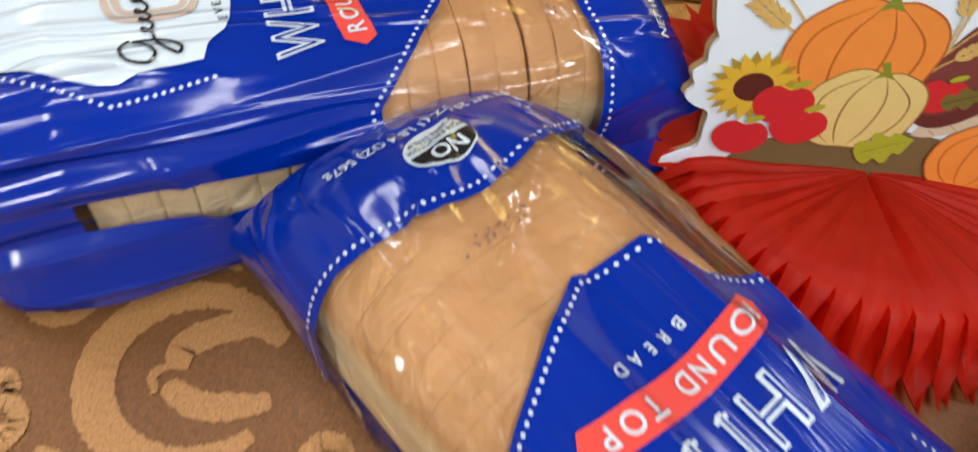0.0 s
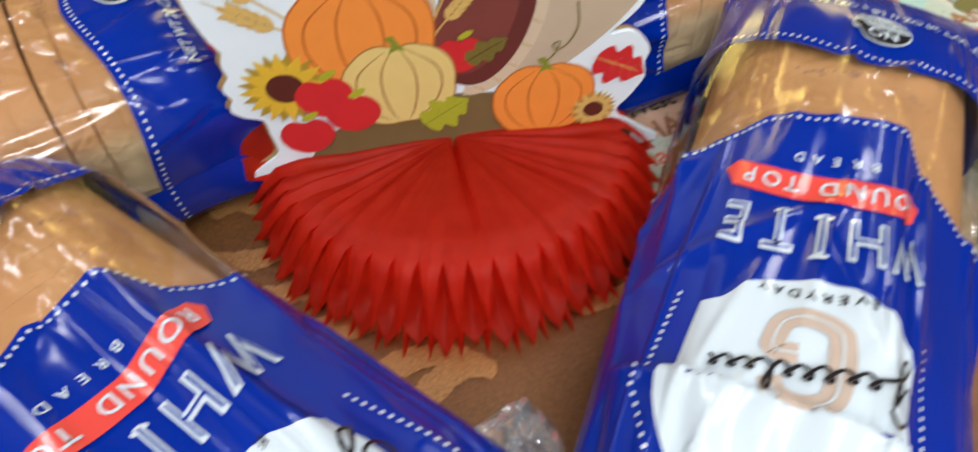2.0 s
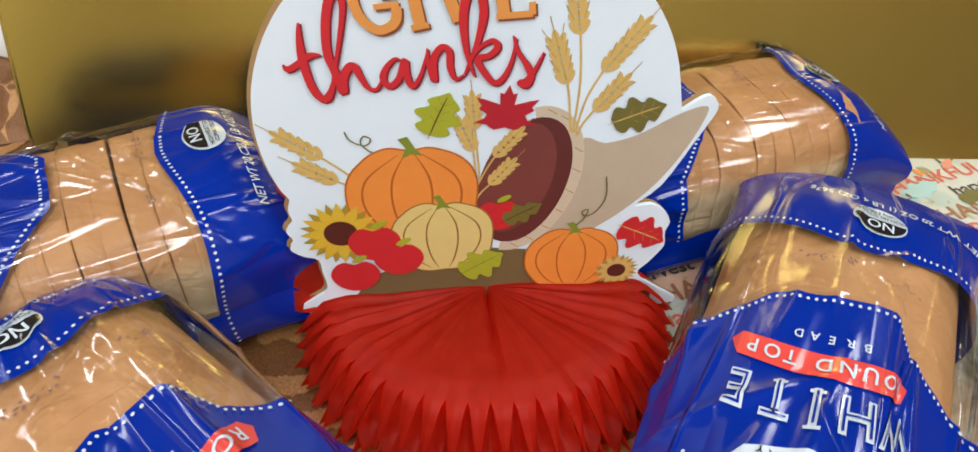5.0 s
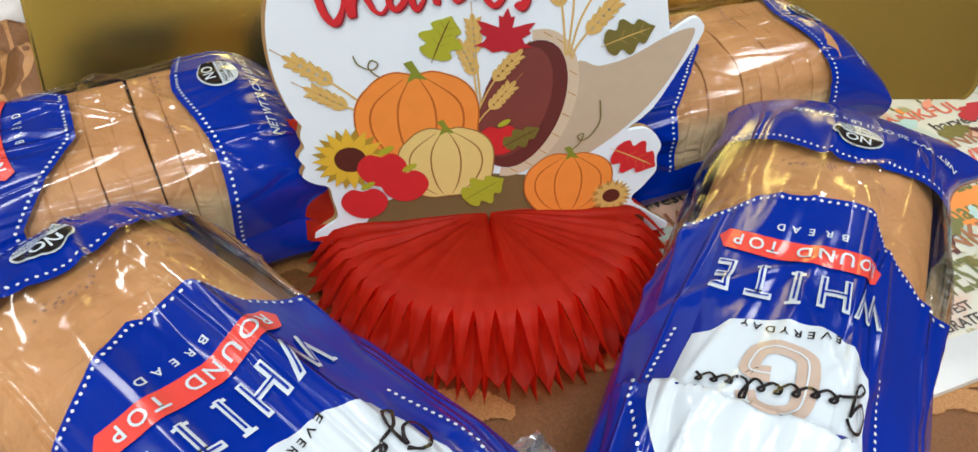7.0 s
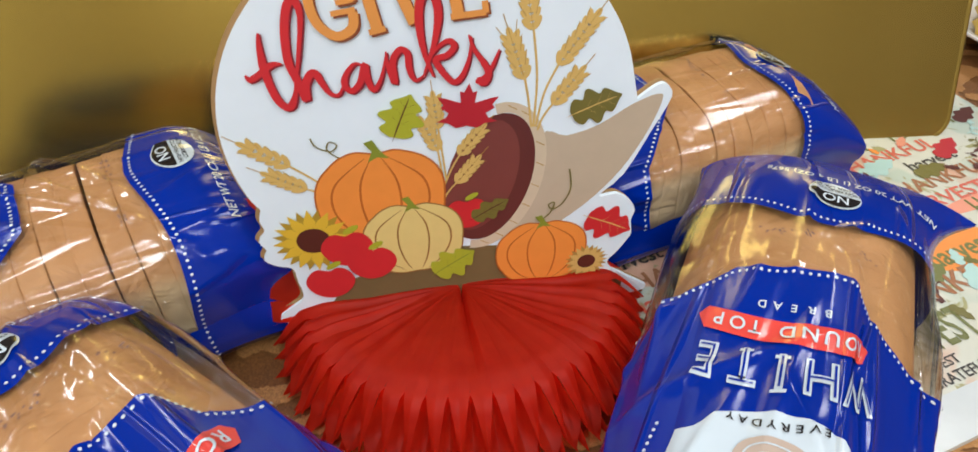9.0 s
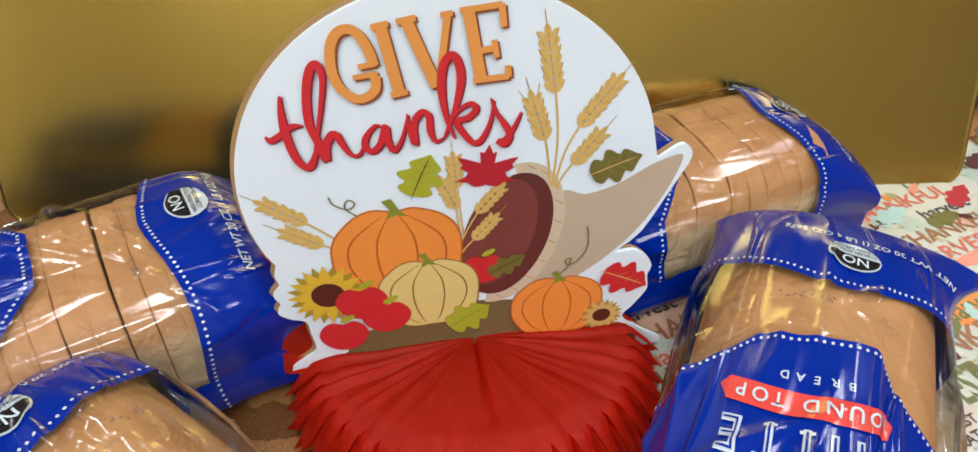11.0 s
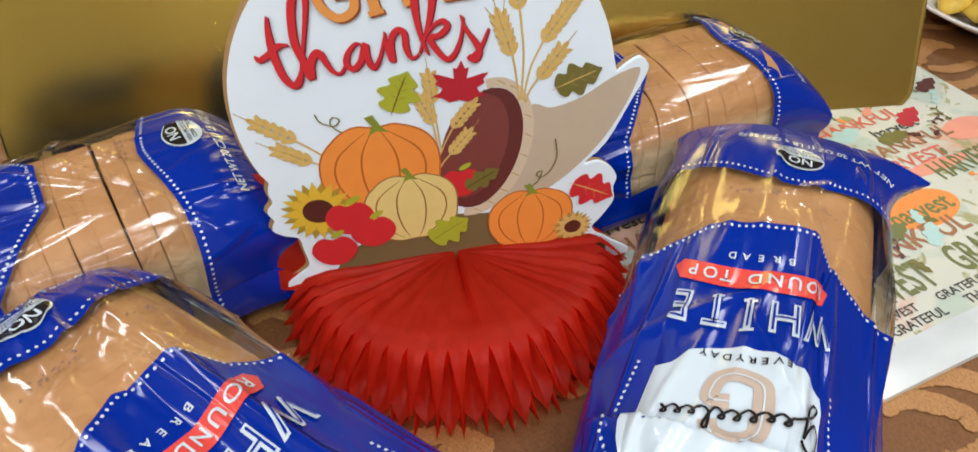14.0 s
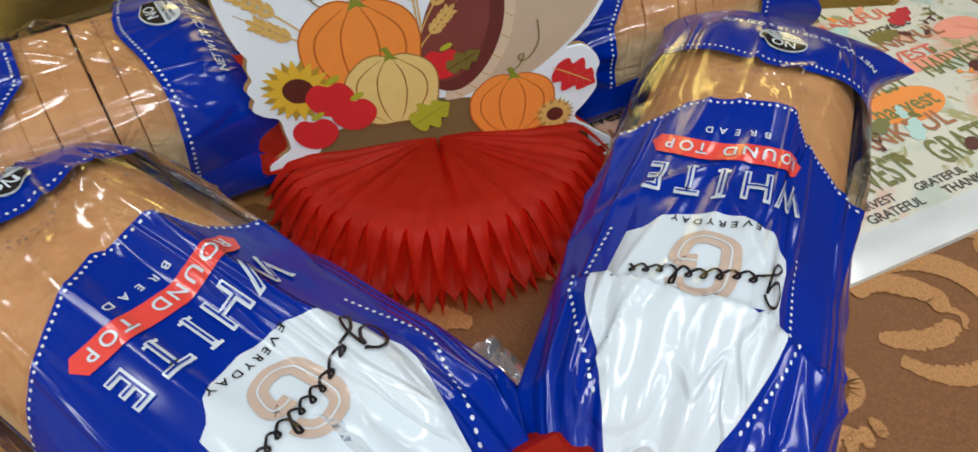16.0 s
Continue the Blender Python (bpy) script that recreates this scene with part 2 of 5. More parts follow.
def smooth_path(points, n=6):
    """A path through the points, by Catmull and Rom's rule."""
    if len(points) < 3:
        return [tuple(q) for q in points]
    pts = [points[0], *points, points[-1]]
    out = []
    for a, b, c, d in zip(pts, pts[1:], pts[2:], pts[3:]):
        for i in range(n):
            t = i / n
            out.append(tuple(0.5 * (2 * b[k] + (c[k] - a[k]) * t + (2 * a[k] - 5 * b[k] + 4 * c[k] - d[k]) * t * t + (3 * b[k] - a[k] - 3 * c[k] + d[k]) * t ** 3) for k in (0, 1)))
    out.append(tuple(points[-1]))
    return out


# ---- the room, an added shell, and the table ---------------------------
def structure(name, bm, material, label, where=(0, 0, 0), smooth=False):
    ob = part(name, bm, material, None, label, smooth)
    ob.location = where
    return tagged(ob, kind="structure")


# Added walls; pale west and brown east lighten and darken the tray's reflections.
WALL = plain("wall_paint", (0.42, 0.36, 0.28), 0.8, 0.1, 8)
PALE_REFLECTED_WALL = plain("pale_reflected_tone", (0.74, 0.70, 0.58), 0.8, 0.06, 8)
BROWN_REFLECTED_WALL = plain("brown_reflected_tone", (0.20, 0.14, 0.09), 0.8, 0.1, 8)
# Far wall of the added shell: a dark tone behind the tray.
DARK_WALL = plain("dark_far_wall", (0.16, 0.125, 0.10), 0.6, 0.25, 8)
WHITE_CEILING = plain("ceiling_paint", (0.75, 0.72, 0.66), 0.9, 0.05, 8)
FLOOR = plain("floor_wood", (0.16, 0.09, 0.05), 0.5, 0.3, 6)
RX, RY0, RY1, FLOOR_Z = 2.3, -2.6, 1.9, TABLE - 0.75
structure("floor", box_bm(2 * RX + 0.2, RY1 - RY0 + 0.2, 0.1), FLOOR, "dark brown wooden floor", (0, (RY0 + RY1) / 2, FLOOR_Z - 0.05))
structure("ceiling", box_bm(2 * RX + 0.2, RY1 - RY0 + 0.2, 0.1), WHITE_CEILING, "plain off-white ceiling", (0, (RY0 + RY1) / 2, CEIL + 0.05))
HIGH = CEIL - FLOOR_Z
for wn, size, where in (("wall_north", (2 * RX, 0.1, HIGH), (0, RY1 + 0.05, 0)), ("wall_south", (2 * RX, 0.1, HIGH), (0, RY0 - 0.05, 0)),
                        ("wall_east", (0.1, RY1 - RY0 + 0.2, HIGH), (RX + 0.05, (RY0 + RY1) / 2, 0)), ("wall_west", (0.1, RY1 - RY0 + 0.2, HIGH), (-RX - 0.05, (RY0 + RY1) / 2, 0))):
    structure(wn, box_bm(*size), {"wall_north": DARK_WALL, "wall_west": PALE_REFLECTED_WALL, "wall_east": BROWN_REFLECTED_WALL}.get(wn, WALL), "plain wall added to close the room", (where[0], where[1], (CEIL + FLOOR_Z) / 2))

TABLE_W, TABLE_Y0, TABLE_Y1 = 1.9, -0.62, 0.75


def build_table():
    wood = plain("table_wood", (0.22, 0.11, 0.05), 0.45, 0.25, 20)
    t = thing("table", pose(0, (TABLE_Y0 + TABLE_Y1) / 2, FLOOR_Z), "brown wooden table under a damask cloth", "table")
    d = TABLE_Y1 - TABLE_Y0
    top = part("tabletop", box_bm(TABLE_W - 0.04, d - 0.04, 0.03, 0.004), wood, t)
    top.location = (0, 0, 0.75 - 0.019)
    for sx in (-1, 1):
        for sy in (-1, 1):
            leg = part("leg", box_bm(0.07, 0.07, 0.716, 0.006), wood, t)
            leg.location = (sx * (TABLE_W / 2 - 0.1), sy * (d / 2 - 0.1), 0.358)


def build_cloth():
    """The damask cloth with gentle ripples and a drop on each side."""
    t = thing("tablecloth", pose(0, 0, 0), "brown and copper damask tablecloth with scroll pattern", "tablecloth")
    rows = []
    xs = [-TABLE_W / 2 - 0.004, *np.linspace(-TABLE_W / 2, TABLE_W / 2, 96), TABLE_W / 2 + 0.004]
    ys = [TABLE_Y0 - 0.004, *np.linspace(TABLE_Y0, TABLE_Y1, 72), TABLE_Y1 + 0.004]
    for j, y in enumerate(ys):
        row = []
        for i, x in enumerate(xs):
            edge = i in (0, len(xs) - 1) or j in (0, len(ys) - 1)
            row.append((x, y, TABLE - 0.25 if edge else TABLE))
        rows.append(row)
    part("cloth", grid_bm(rows), CLOTH, t)
    # woven scrolls, a hair proud of the ground weave
    rng = random.Random(5)
    bm = bmesh.new()

    def ribbon(pts, width, blunt=0.3):
        """A band along a path, swelling in the middle, its edges stepped by the weave."""
        path = smooth_path(pts, 10)
        z = TABLE + 0.0006 + rng.random() * 0.0002
        total = len(path) - 1
        last = None
        for i, (x, y) in enumerate(path):
            a, b = path[max(0, i - 1)], path[min(total, i + 1)]
            dx, dy = b[0] - a[0], b[1] - a[1]
            d = math.hypot(dx, dy) or 1
            q = i / total
            w = width / 2 * (blunt + (1 - blunt) * math.sin(math.pi * q) ** 0.7) * (1 if 0 < i < total else 0.4)
            row = [bm.verts.new((x - dy / d * w + rng.gauss(0, 0.0002), y + dx / d * w + rng.gauss(0, 0.0005), z)),
                   bm.verts.new((x + dy / d * w + rng.gauss(0, 0.0002), y - dx / d * w + rng.gauss(0, 0.0005), z))]
            if last:
                bm.faces.new((last[0], row[0], row[1], last[1]))
            last = row

    step, lean = 0.1287, -0.0625
    for gx in range(-8, 9):
        for gy in range(-5, 8):
            cx = -0.285 + gx * step + (gy % 2) * step / 2
            cy = -0.118 + gy * 0.112 + lean * (cx + 0.285)
            if not (abs(cx) < TABLE_W / 2 - 0.09 and TABLE_Y0 + 0.09 < cy < TABLE_Y1 - 0.09):
                continue
            flip = -1 if (gx // 3 + gy) % 2 else 1
            turn = rng.uniform(-0.15, 0.15)

            def at(x, y):
                x *= flip
                return (cx + x * math.cos(turn) - y * math.sin(turn), cy + x * math.sin(turn) + y * math.cos(turn))

            # the great crescent and the two tongues inside it
            ribbon([at(0.037 * math.cos(a), 0.036 * math.sin(a)) for a in np.linspace(0.75, 5.75, 16)], 0.016, 0.35)
            ribbon([at(0.030, 0.022), at(0.016, 0.027), at(0.002, 0.020), at(-0.008, 0.010), at(-0.006, 0.000)], 0.014, 0.45)
            ribbon([at(0.034, -0.004), at(0.020, -0.010), at(0.006, -0.012), at(-0.008, -0.007)], 0.012, 0.5)
            ribbon([at(-0.006, 0.004), at(-0.014, -0.004), at(-0.010, -0.012)], 0.004, 0.4)
            # small curls and feathered leaves between
            ribbon([at(-0.062 + 0.017 * (1 - 0.8 * q) * math.cos(2.2 + 6.6 * q), 0.030 + 0.017 * (1 - 0.8 * q) * math.sin(2.2 + 6.6 * q)) for q in np.linspace(0, 1, 14)], 0.0075, 0.35)
            ribbon([at(-0.066 + 0.015 * (1 - 0.8 * q) * math.cos(-0.6 - 6.2 * q), -0.026 + 0.015 * (1 - 0.8 * q) * math.sin(-0.6 - 6.2 * q)) for q in np.linspace(0, 1, 14)], 0.0075, 0.35)
            for k in range(7):
                a = -2.4 + 0.30 * k
                x, y = -0.060 + 0.022 * math.cos(a), -0.030 + 0.022 * math.sin(a)
                ribbon([at(x, y), at(x + 0.006 * math.cos(a + 0.4), y + 0.006 * math.sin(a + 0.4)), at(x + 0.011 * math.cos(a + 0.6), y + 0.011 * math.sin(a + 0.6))], 0.006, 0.3)
            ribbon([at(0.0, 0.050), at(-0.020, 0.058), at(-0.042, 0.054), at(-0.060, 0.060)], 0.010, 0.2)
            ribbon([at(0.010, -0.052), at(-0.012, -0.058), at(-0.034, -0.054), at(-0.050, -0.060)], 0.010, 0.2)
    part("woven_scrollwork", bm, MOTIF, t, "copper satin scroll weave", False)["kind"] = "stuff"


build_table()
build_cloth()

# ---- gold tray behind ---------------------------------------------------
TRAY_L, TRAY_R = Vector((-0.305, 0.186, TABLE)), Vector((0.366, 0.116, TABLE))


def build_tray():
    along = TRAY_R - TRAY_L
    yaw = math.degrees(math.atan2(along.y, along.x))
    w, h = along.length, 0.46
    m = Matrix.Translation((TRAY_L + TRAY_R) / 2 + Vector((0, 0, 0.001))) @ pose(0, 0, 0, -18, 0, yaw)
    t = thing("gold_tray", m, "large satin gold metal tray leaning upright on the table", "tray")
    bm = slab_bm([(x, z + h / 2) for x, z in rounded(w, h, 0.016)], 0.004)
    part("plate", bm, GOLD, t, smooth=False)
    outer, inner = rounded(w, h, 0.016), rounded(w - 0.006, h - 0.006, 0.013)
    rows = [[(x, 0.0035, z + h / 2) for x, z in outer], [(x, -0.0004, z + h / 2) for x, z in outer], [(x * 0.998, -0.0008, z * 0.998 + h / 2) for x, z in outer], [(x, 0.0002, z + h / 2) for x, z in inner]]
    part("rim", grid_bm(rows, True), GOLD, t)


build_tray()

# ---- bread in bags -----------------------------------------------------
LOAF_W, LOAF_H = 0.122, 0.093
CAP, WINDOW_LOW, STRIP = 0.046, 0.127, 0.104
LENGTH, NECK, TAIL = 0.246, 0.312, 0.355


class Bag:
    """The skin of one bag: u metres along it from its flat end, w metres round it from the middle of its top."""

    def __init__(self, seed, bend=0.0, ear=0.010, start=-0.018):
        self.seed, self.bend, self.ear, self.start = seed, bend, ear, start
        rng = random.Random(seed * 31 + 7)
        # creases pulled along the film: place, way, reach, height, width
        self.creases = []
        for k in range(26):
            u, w = rng.uniform(0.0, 0.24), rng.uniform(-0.11, 0.11)
            a = rng.choice((0.0, 0.15, -0.2, 0.35, -0.4, 0.8)) + rng.uniform(-0.2, 0.2)
            self.creases.append((u, w, math.cos(a), math.sin(a), rng.uniform(0.025, 0.065), rng.uniform(0.0010, 0.0030) * rng.choice((1, 1, -0.6)), rng.uniform(0.0016, 0.0034)))
        if seed == 3:
            # the film stands off this loaf in a long fin
            self.creases += [(0.085, -0.056, 1, 0.05, 0.075, 0.0065, 0.0045), (0.070, -0.038, 1, -0.12, 0.05, 0.0030, 0.0025)]
        if seed == 1:
            self.creases += [(0.085, 0.030, 0.5, 0.87, 0.07, 0.0035, 0.0022), (0.070, -0.02, 0.6, 0.8, 0.07, 0.0030, 0.0020), (0.10, 0.0, 0.75, 0.66, 0.06, 0.0030, 0.0020)]
        if seed == 4:
            self.creases += [(0.120, -0.062, 1, 0.1, 0.06, 0.0055, 0.0040), (0.10, 0.055, 1, 0.0, 0.07, 0.0040, 0.0030), (0.14, -0.030, 1, 0.03, 0.05, 0.0030, 0.0026)]
        # long folds: place round the bag, slope widths on its two sides, height, first and last place along
        self.folds = []
        if seed == 3:
            self.folds = [(-0.023, 0.006, 0.006, 0.0065, 0.05, 0.225), (-0.008, 0.008, 0.008, -0.0040, 0.085, 0.20), (0.016, 0.007, 0.010, 0.0045, 0.05, 0.215)]
        if seed == 4:
            self.folds = [(-0.018, 0.008, 0.030, 0.0095, 0.085, 0.225)]
        self.length, self.neck, self.tail = (0.285, 0.345, 0.385) if seed == 1 else (LENGTH, NECK, TAIL)
        self.drop = 0.12 if seed == 4 else 0.30
        n = 720
        a = np.linspace(-math.pi, math.pi, n + 1)
        sx, cz = np.sin(a), np.cos(a)
        e = np.where(cz > 0, 0.74, 0.42)
        self.y = -np.sign(sx) * np.abs(sx) ** 0.62 * LOAF_W / 2
        self.z = (np.sign(cz) * np.abs(cz) ** e) * LOAF_H / 2
        d = np.hypot(np.diff(self.y), np.diff(self.z))
        w = np.concatenate([[0], np.cumsum(d)])
        self.w = w - w[n // 2]
        self.half = float(self.w[-1])

    def at(self, u, w, lift=0.0):
        s, half = self.seed, self.half
        printed_w = w
        if s == 4:
            # beyond the long fold the film is drawn together
            near = min(1.0, max(0.0, (u - 0.06) / 0.035)) * min(1.0, max(0.0, (0.25 - u) / 0.04))
            w += near * (float(np.interp(w, [-half, -0.062, -0.042, -0.018, half], [-half, -0.048, -0.032, -0.018, half])) - w)
        y = float(np.interp(w, self.w, self.y))
        z = float(np.interp(w, self.w, self.z))
        r = math.hypot(y, z) or 1
        ny, nz = y / r, z / r
        # taper to the neck, then flare
        k = 1.0
        if u > self.length:
            q = min(1, (u - self.length) / (self.neck - self.length))
            k = 1 - 0.88 * (q * q * (3 - 2 * q))
        if u > self.neck:
            q = (u - self.neck) / (self.tail - self.neck)
            k = 0.12 + 0.34 * q
        gather = 1 - k
        a = w / half * math.pi
        fold = gather * 0.16 * (math.sin(11 * a + s) + 0.6 * math.sin(17 * a + 2 * s + 20 * u))
        big = noise.noise((u * 16 + s * 7.1, y * 22, z * 22)) * 0.0030
        slack = 0.005 * max(0, 1 - abs(abs(w) - 0.078) / 0.04) * (0.6 + noise.noise((u * 9, s, 4)))
        if s in (1, 2):
            # the foot of the bag spreads out on the table
            slack += 0.015 * math.exp(-((abs(w) - 0.120) / 0.016) ** 2) * min(1.0, max(0.0, (u + 0.02) / 0.03)) * (0.8 + 0.5 * noise.noise((u * 14, s, 9)))
        ridge = 0.0
        for cu, cw, dx, dy, reach, high, wide in self.creases:
            p, q = (u - cu) * dx + (w - cw) * dy, (w - cw) * dx - (u - cu) * dy
            if abs(p) < reach and abs(q) < 3 * wide:
                ridge += high * math.exp(-abs(q / wide) ** 1.4) * (1 - (p / reach) ** 2)
        for fw, low, up_side, high, fu0, fu1 in self.folds:
            if fu0 - 0.03 < u < fu1 + 0.04:
                q = (w - fw) / (up_side if w > fw else low)
                fade = min(1.0, max(0.0, (u - fu0 + 0.03) / 0.03)) * min(1.0, max(0.0, (fu1 + 0.04 - u) / 0.04))
                ridge += high * fade * (math.exp(-abs(q)) if abs(q) > 0.25 else 0.78)
        if s == 4 and abs(printed_w) < 0.06:
            # the film laps over itself across the white panel
            q = u - 0.2115 + 0.10 * printed_w
            if q > 0:
                ridge += 0.0050 * math.exp(-q / 0.018)
        drawn = min(1.0, max(0.0, (u - 0.19) / 0.07)) * (1 if u < self.neck else 0.3)
        ridge += 0.0016 * drawn * (math.sin(w * 430 + s) + 0.7 * math.sin(w * 270 + 2 * s + u * 30))
        out = big + slack + ridge + 0.0012 + lift
        yy = y * k * (1 + fold) + ny * out
        zz = z * k * (1 + fold) + nz * out
        centre = LOAF_H / 2
        if u > self.length:
            q = min(1, (u - self.length) / (self.neck - self.length))
            centre -= 0.022 * q
            yy += self.bend * q * q
        if u > self.neck:
            yy += self.bend * 0.6 * (u - self.neck) / 0.045
        zz += centre
        slump = self.length - 0.031
        if u > slump:
            zz *= 1 - 0.16 * min(1.0, (u - slump) / 0.07)
        if u < 0.03:
            # the flat end: the film comes down to its seam, the corners stand out as ears
            q = (0.03 - u) / (0.03 - self.start)
            zz *= 1 - self.drop * q * q
            near = max(0, 1 - abs(abs(w) - 0.066) / 0.026)
            ear = self.ear if isinstance(self.ear, float) else self.ear[0 if w < 0 else 1]
            yy += math.copysign(ear, y) * near * q * q
            yy *= 1 - 0.05 * q * (1 - near)
        return (u, yy, max(zz, 0.0008 + lift))


def cap_line(w):
    return CAP - 0.006 * min(1, abs(w) / 0.12) + 0.003 * math.cos(w * 60)


def panel_edge(w):
    a = abs(w)
    if a < 0.020:
        return 0.097
    if a < 0.062:
        return 0.097 + (a - 0.020) * 0.80
    return 0.1306


def build_loaf(m, seed, text_shift, bend, ear, start, up, label):
    """One loaf in its bag. start: where the flat end lies; up: how far the print is moved along the bag."""
    bag = Bag(seed, bend, ear, start)

    # how far the end's print lies along and round this bag
    cap_u, cap_w = {1: (0.008, 0.0), 2: (-0.018, 0.0), 3: (0.0, -0.006), 4: (0.0, -0.015)}[seed]

    def cap_edge(w):
        return cap_line(w) + cap_u

    def panel_top(w):
        if seed == 4:
            a = w + 0.018
            return min(0.1306, 0.097 + (0.08 * min(a, 0.046) + 0.80 * max(0.0, a - 0.046) if a > 0 else -0.70 * a))
        if seed == 3:
            return float(np.interp(w, [-0.075, -0.050, -0.034, -0.027, -0.022, 0.0, 0.050, 0.075], [0.1306, 0.1230, 0.1150, 0.0990, 0.0945, 0.0900, 0.1170, 0.1306]))
        return panel_edge(w)

    def panel_line(w):
        return panel_top(w) + up

    bm_loaf = thing("bread_loaf", m, label, "bread", "bagged loaves round the centrepiece")
    half = bag.half

    def sheet(name, material, w0, w1, nw, u0, u1, nu, label="", lift=0.0):
        rows = []
        for j in range(nw + 1):
            w = w0 + (w1 - w0) * j / nw
            a, b = u0(w), u1(w)
            rows.append([bag.at(a + (b - a) * i / nu, w, lift) for i in range(nu + 1)])
        if w1 > w0:
            rows.reverse()
        film = part(name, grid_bm(rows), material, bm_loaf, label)
        film.visible_shadow = material is not CLEAR
        return film

    zero, end = (lambda w: start), (lambda w: bag.tail)
    low = 0.100 if seed in (1, 2) else WINDOW_LOW
    sheet("end_film", BLUE, -low, low, 110, zero, cap_edge, 30, "blue printed film round the end")
    sheet("window_film", CLEAR, -low, low, 200, cap_edge, panel_line, 44, "clear film window")
    sheet("top_film", BLUE, -(0.080 if seed == 1 else STRIP), 0.080 if seed == 1 else STRIP, 190, panel_line, end, 140, "blue printed film over the top")
    strip0, strip1 = (0.080, 0.095) if seed == 1 else (STRIP, low)
    strip_end = (lambda w: 0.256 if seed == 1 else 0.214)
    for s in (-1, 1):
        sheet("side_film", CLEAR, s * strip0, s * strip1, 6, panel_line, strip_end, 40, "clear film strip along the side")
        sheet("tail_film", BLUE, s * strip0, s * strip1, 6, strip_end, end, 60)
        if strip1 < low:
            sheet("lower_side_film", BLUE, s * strip1, s * low, 10, panel_line, end, 60, "blue film low on the side")
        sheet("base_film", BLUE, s * low, s * half, 14, zero, end, 60, "blue film under the loaf")
    # closing the flat end
    ring = [bag.at(start, -half + 2 * half * i / 96) for i in range(96)]
    cx = 0.004
    rows = [ring]
    for k, q in enumerate((0.8, 0.5, 0.2, 0.01)):
        rows.append([(x + (cx - x) * (1 - q) * 0.6, y * q, LOAF_H * 0.35 + (z - LOAF_H * 0.35) * q) for x, y, z in ring])
    part("end_fold", grid_bm(rows, True), BLUE, bm_loaf)

    # ---- print on the film
    shift = text_shift

    def printed(name, material, polys, lift, parent=None, label="", moved=True):
        """polys: vertices (w, u) with faces, laid on the film."""
        bm = bmesh.new()
        for vs, fs in polys:
            bv = [bm.verts.new((u + (up if u > 0.108 and moved else 0), w + shift, 0)) for w, u in vs]
            for f in fs:
                if len(set(f)) == len(f):
                    bm.faces.new([bv[i] for i in f])
        bm.normal_update()
        bmesh.ops.triangulate(bm, faces=bm.faces[:])
        for _ in range(3):
            long = [e for e in bm.edges if e.calc_length() > 0.0028]
            if not long:
                break
            bmesh.ops.subdivide_edges(bm, edges=long, cuts=1)
            bmesh.ops.triangulate(bm, faces=[f for f in bm.faces if len(f.verts) > 3])
        for v in bm.verts:
            v.co = bag.at(v.co.x, v.co.y, lift)
        return part(name, bm, material, bm_loaf if parent is None else parent, label)

    def words(text, size, w, u, arch=0.0, squash=1.0, bold=0.012):
        vs, fs = glyphs(text, size, "CENTER", bold)
        return [(x * squash + w, u + y - arch * (x * squash + w) ** 2) for x, y, _ in vs], fs

    def spaced(text, size, places, u, arch=0.0, squash=1.0, bold=0.012):
        """Letters set one by one at their places round the bag."""
        out = []
        for letter, place in zip(text, places):
            out.append(words(letter, size, place, u, arch, squash, bold))
        return out

    def strip(points, width):
        l, r = stroke(points, width)
        n = len(l)
        return l + r, [(i, i + 1, n + i + 1, n + i) for i in range(n - 1)]

    # dotted lines
    dots = []
    for edge, side in ((cap_edge, -0.0035), (panel_line, 0.0035)):
        w = -0.118
        while w < 0.118:
            slope = abs(panel_top(w + 0.001) - panel_top(w)) / 0.001 if edge is panel_line else 0
            u = edge(w) + side
            if edge is cap_edge or abs(w) < STRIP - 0.003:
                pts = [(w + 0.0007 * math.cos(k * 1.047) - shift, u + 0.0009 * math.sin(k * 1.047)) for k in range(6)]
                dots.append((pts, [tuple(range(6))]))
            w += 0.0031 / math.hypot(1, slope)
    for s in (-1, 1):
        u = 0.188
        while u < 0.262:
            wd = (0.041 + 0.006 * math.sin((u - 0.188) * 30)) if u < 0.225 else 0.046 - (u - 0.225) * 0.55
            pts = [(s * wd + 0.0008 * math.cos(k * 1.047), u + up + 0.0008 * math.sin(k * 1.047)) for k in range(6)]
            dots.append((pts, [tuple(range(6))]))
            u += 0.003
    printed("dotted_print", WHITE_FILM, dots, 0.0009, None, "white dotted stitching print", False)["kind"] = "stuff"

    # round mark on the end
    bw, bu = 0.004 + cap_w, 0.0235 + cap_u

    def disc(rx, a0, a1, n=20):
        vs = [(bw, bu)] + [(bw + rx * math.cos(a0 + (a1 - a0) * k / n), bu + rx * 0.8 * math.sin(a0 + (a1 - a0) * k / n)) for k in range(n + 1)]
        return vs, [(0, k + 1, k + 2) for k in range(n)]

    printed("round_mark", WHITE_FILM, [disc(0.0135, 0, 2 * math.pi, 28)], 0.0010, None, "small white and black round mark")
    printed("mark_half", BLACK_FILM, [disc(0.0125, 0, math.pi)], 0.0016)
    printed("mark_lettering", WHITE_FILM, [words("NO", 0.0085, bw, bu + 0.0018)], 0.0021)
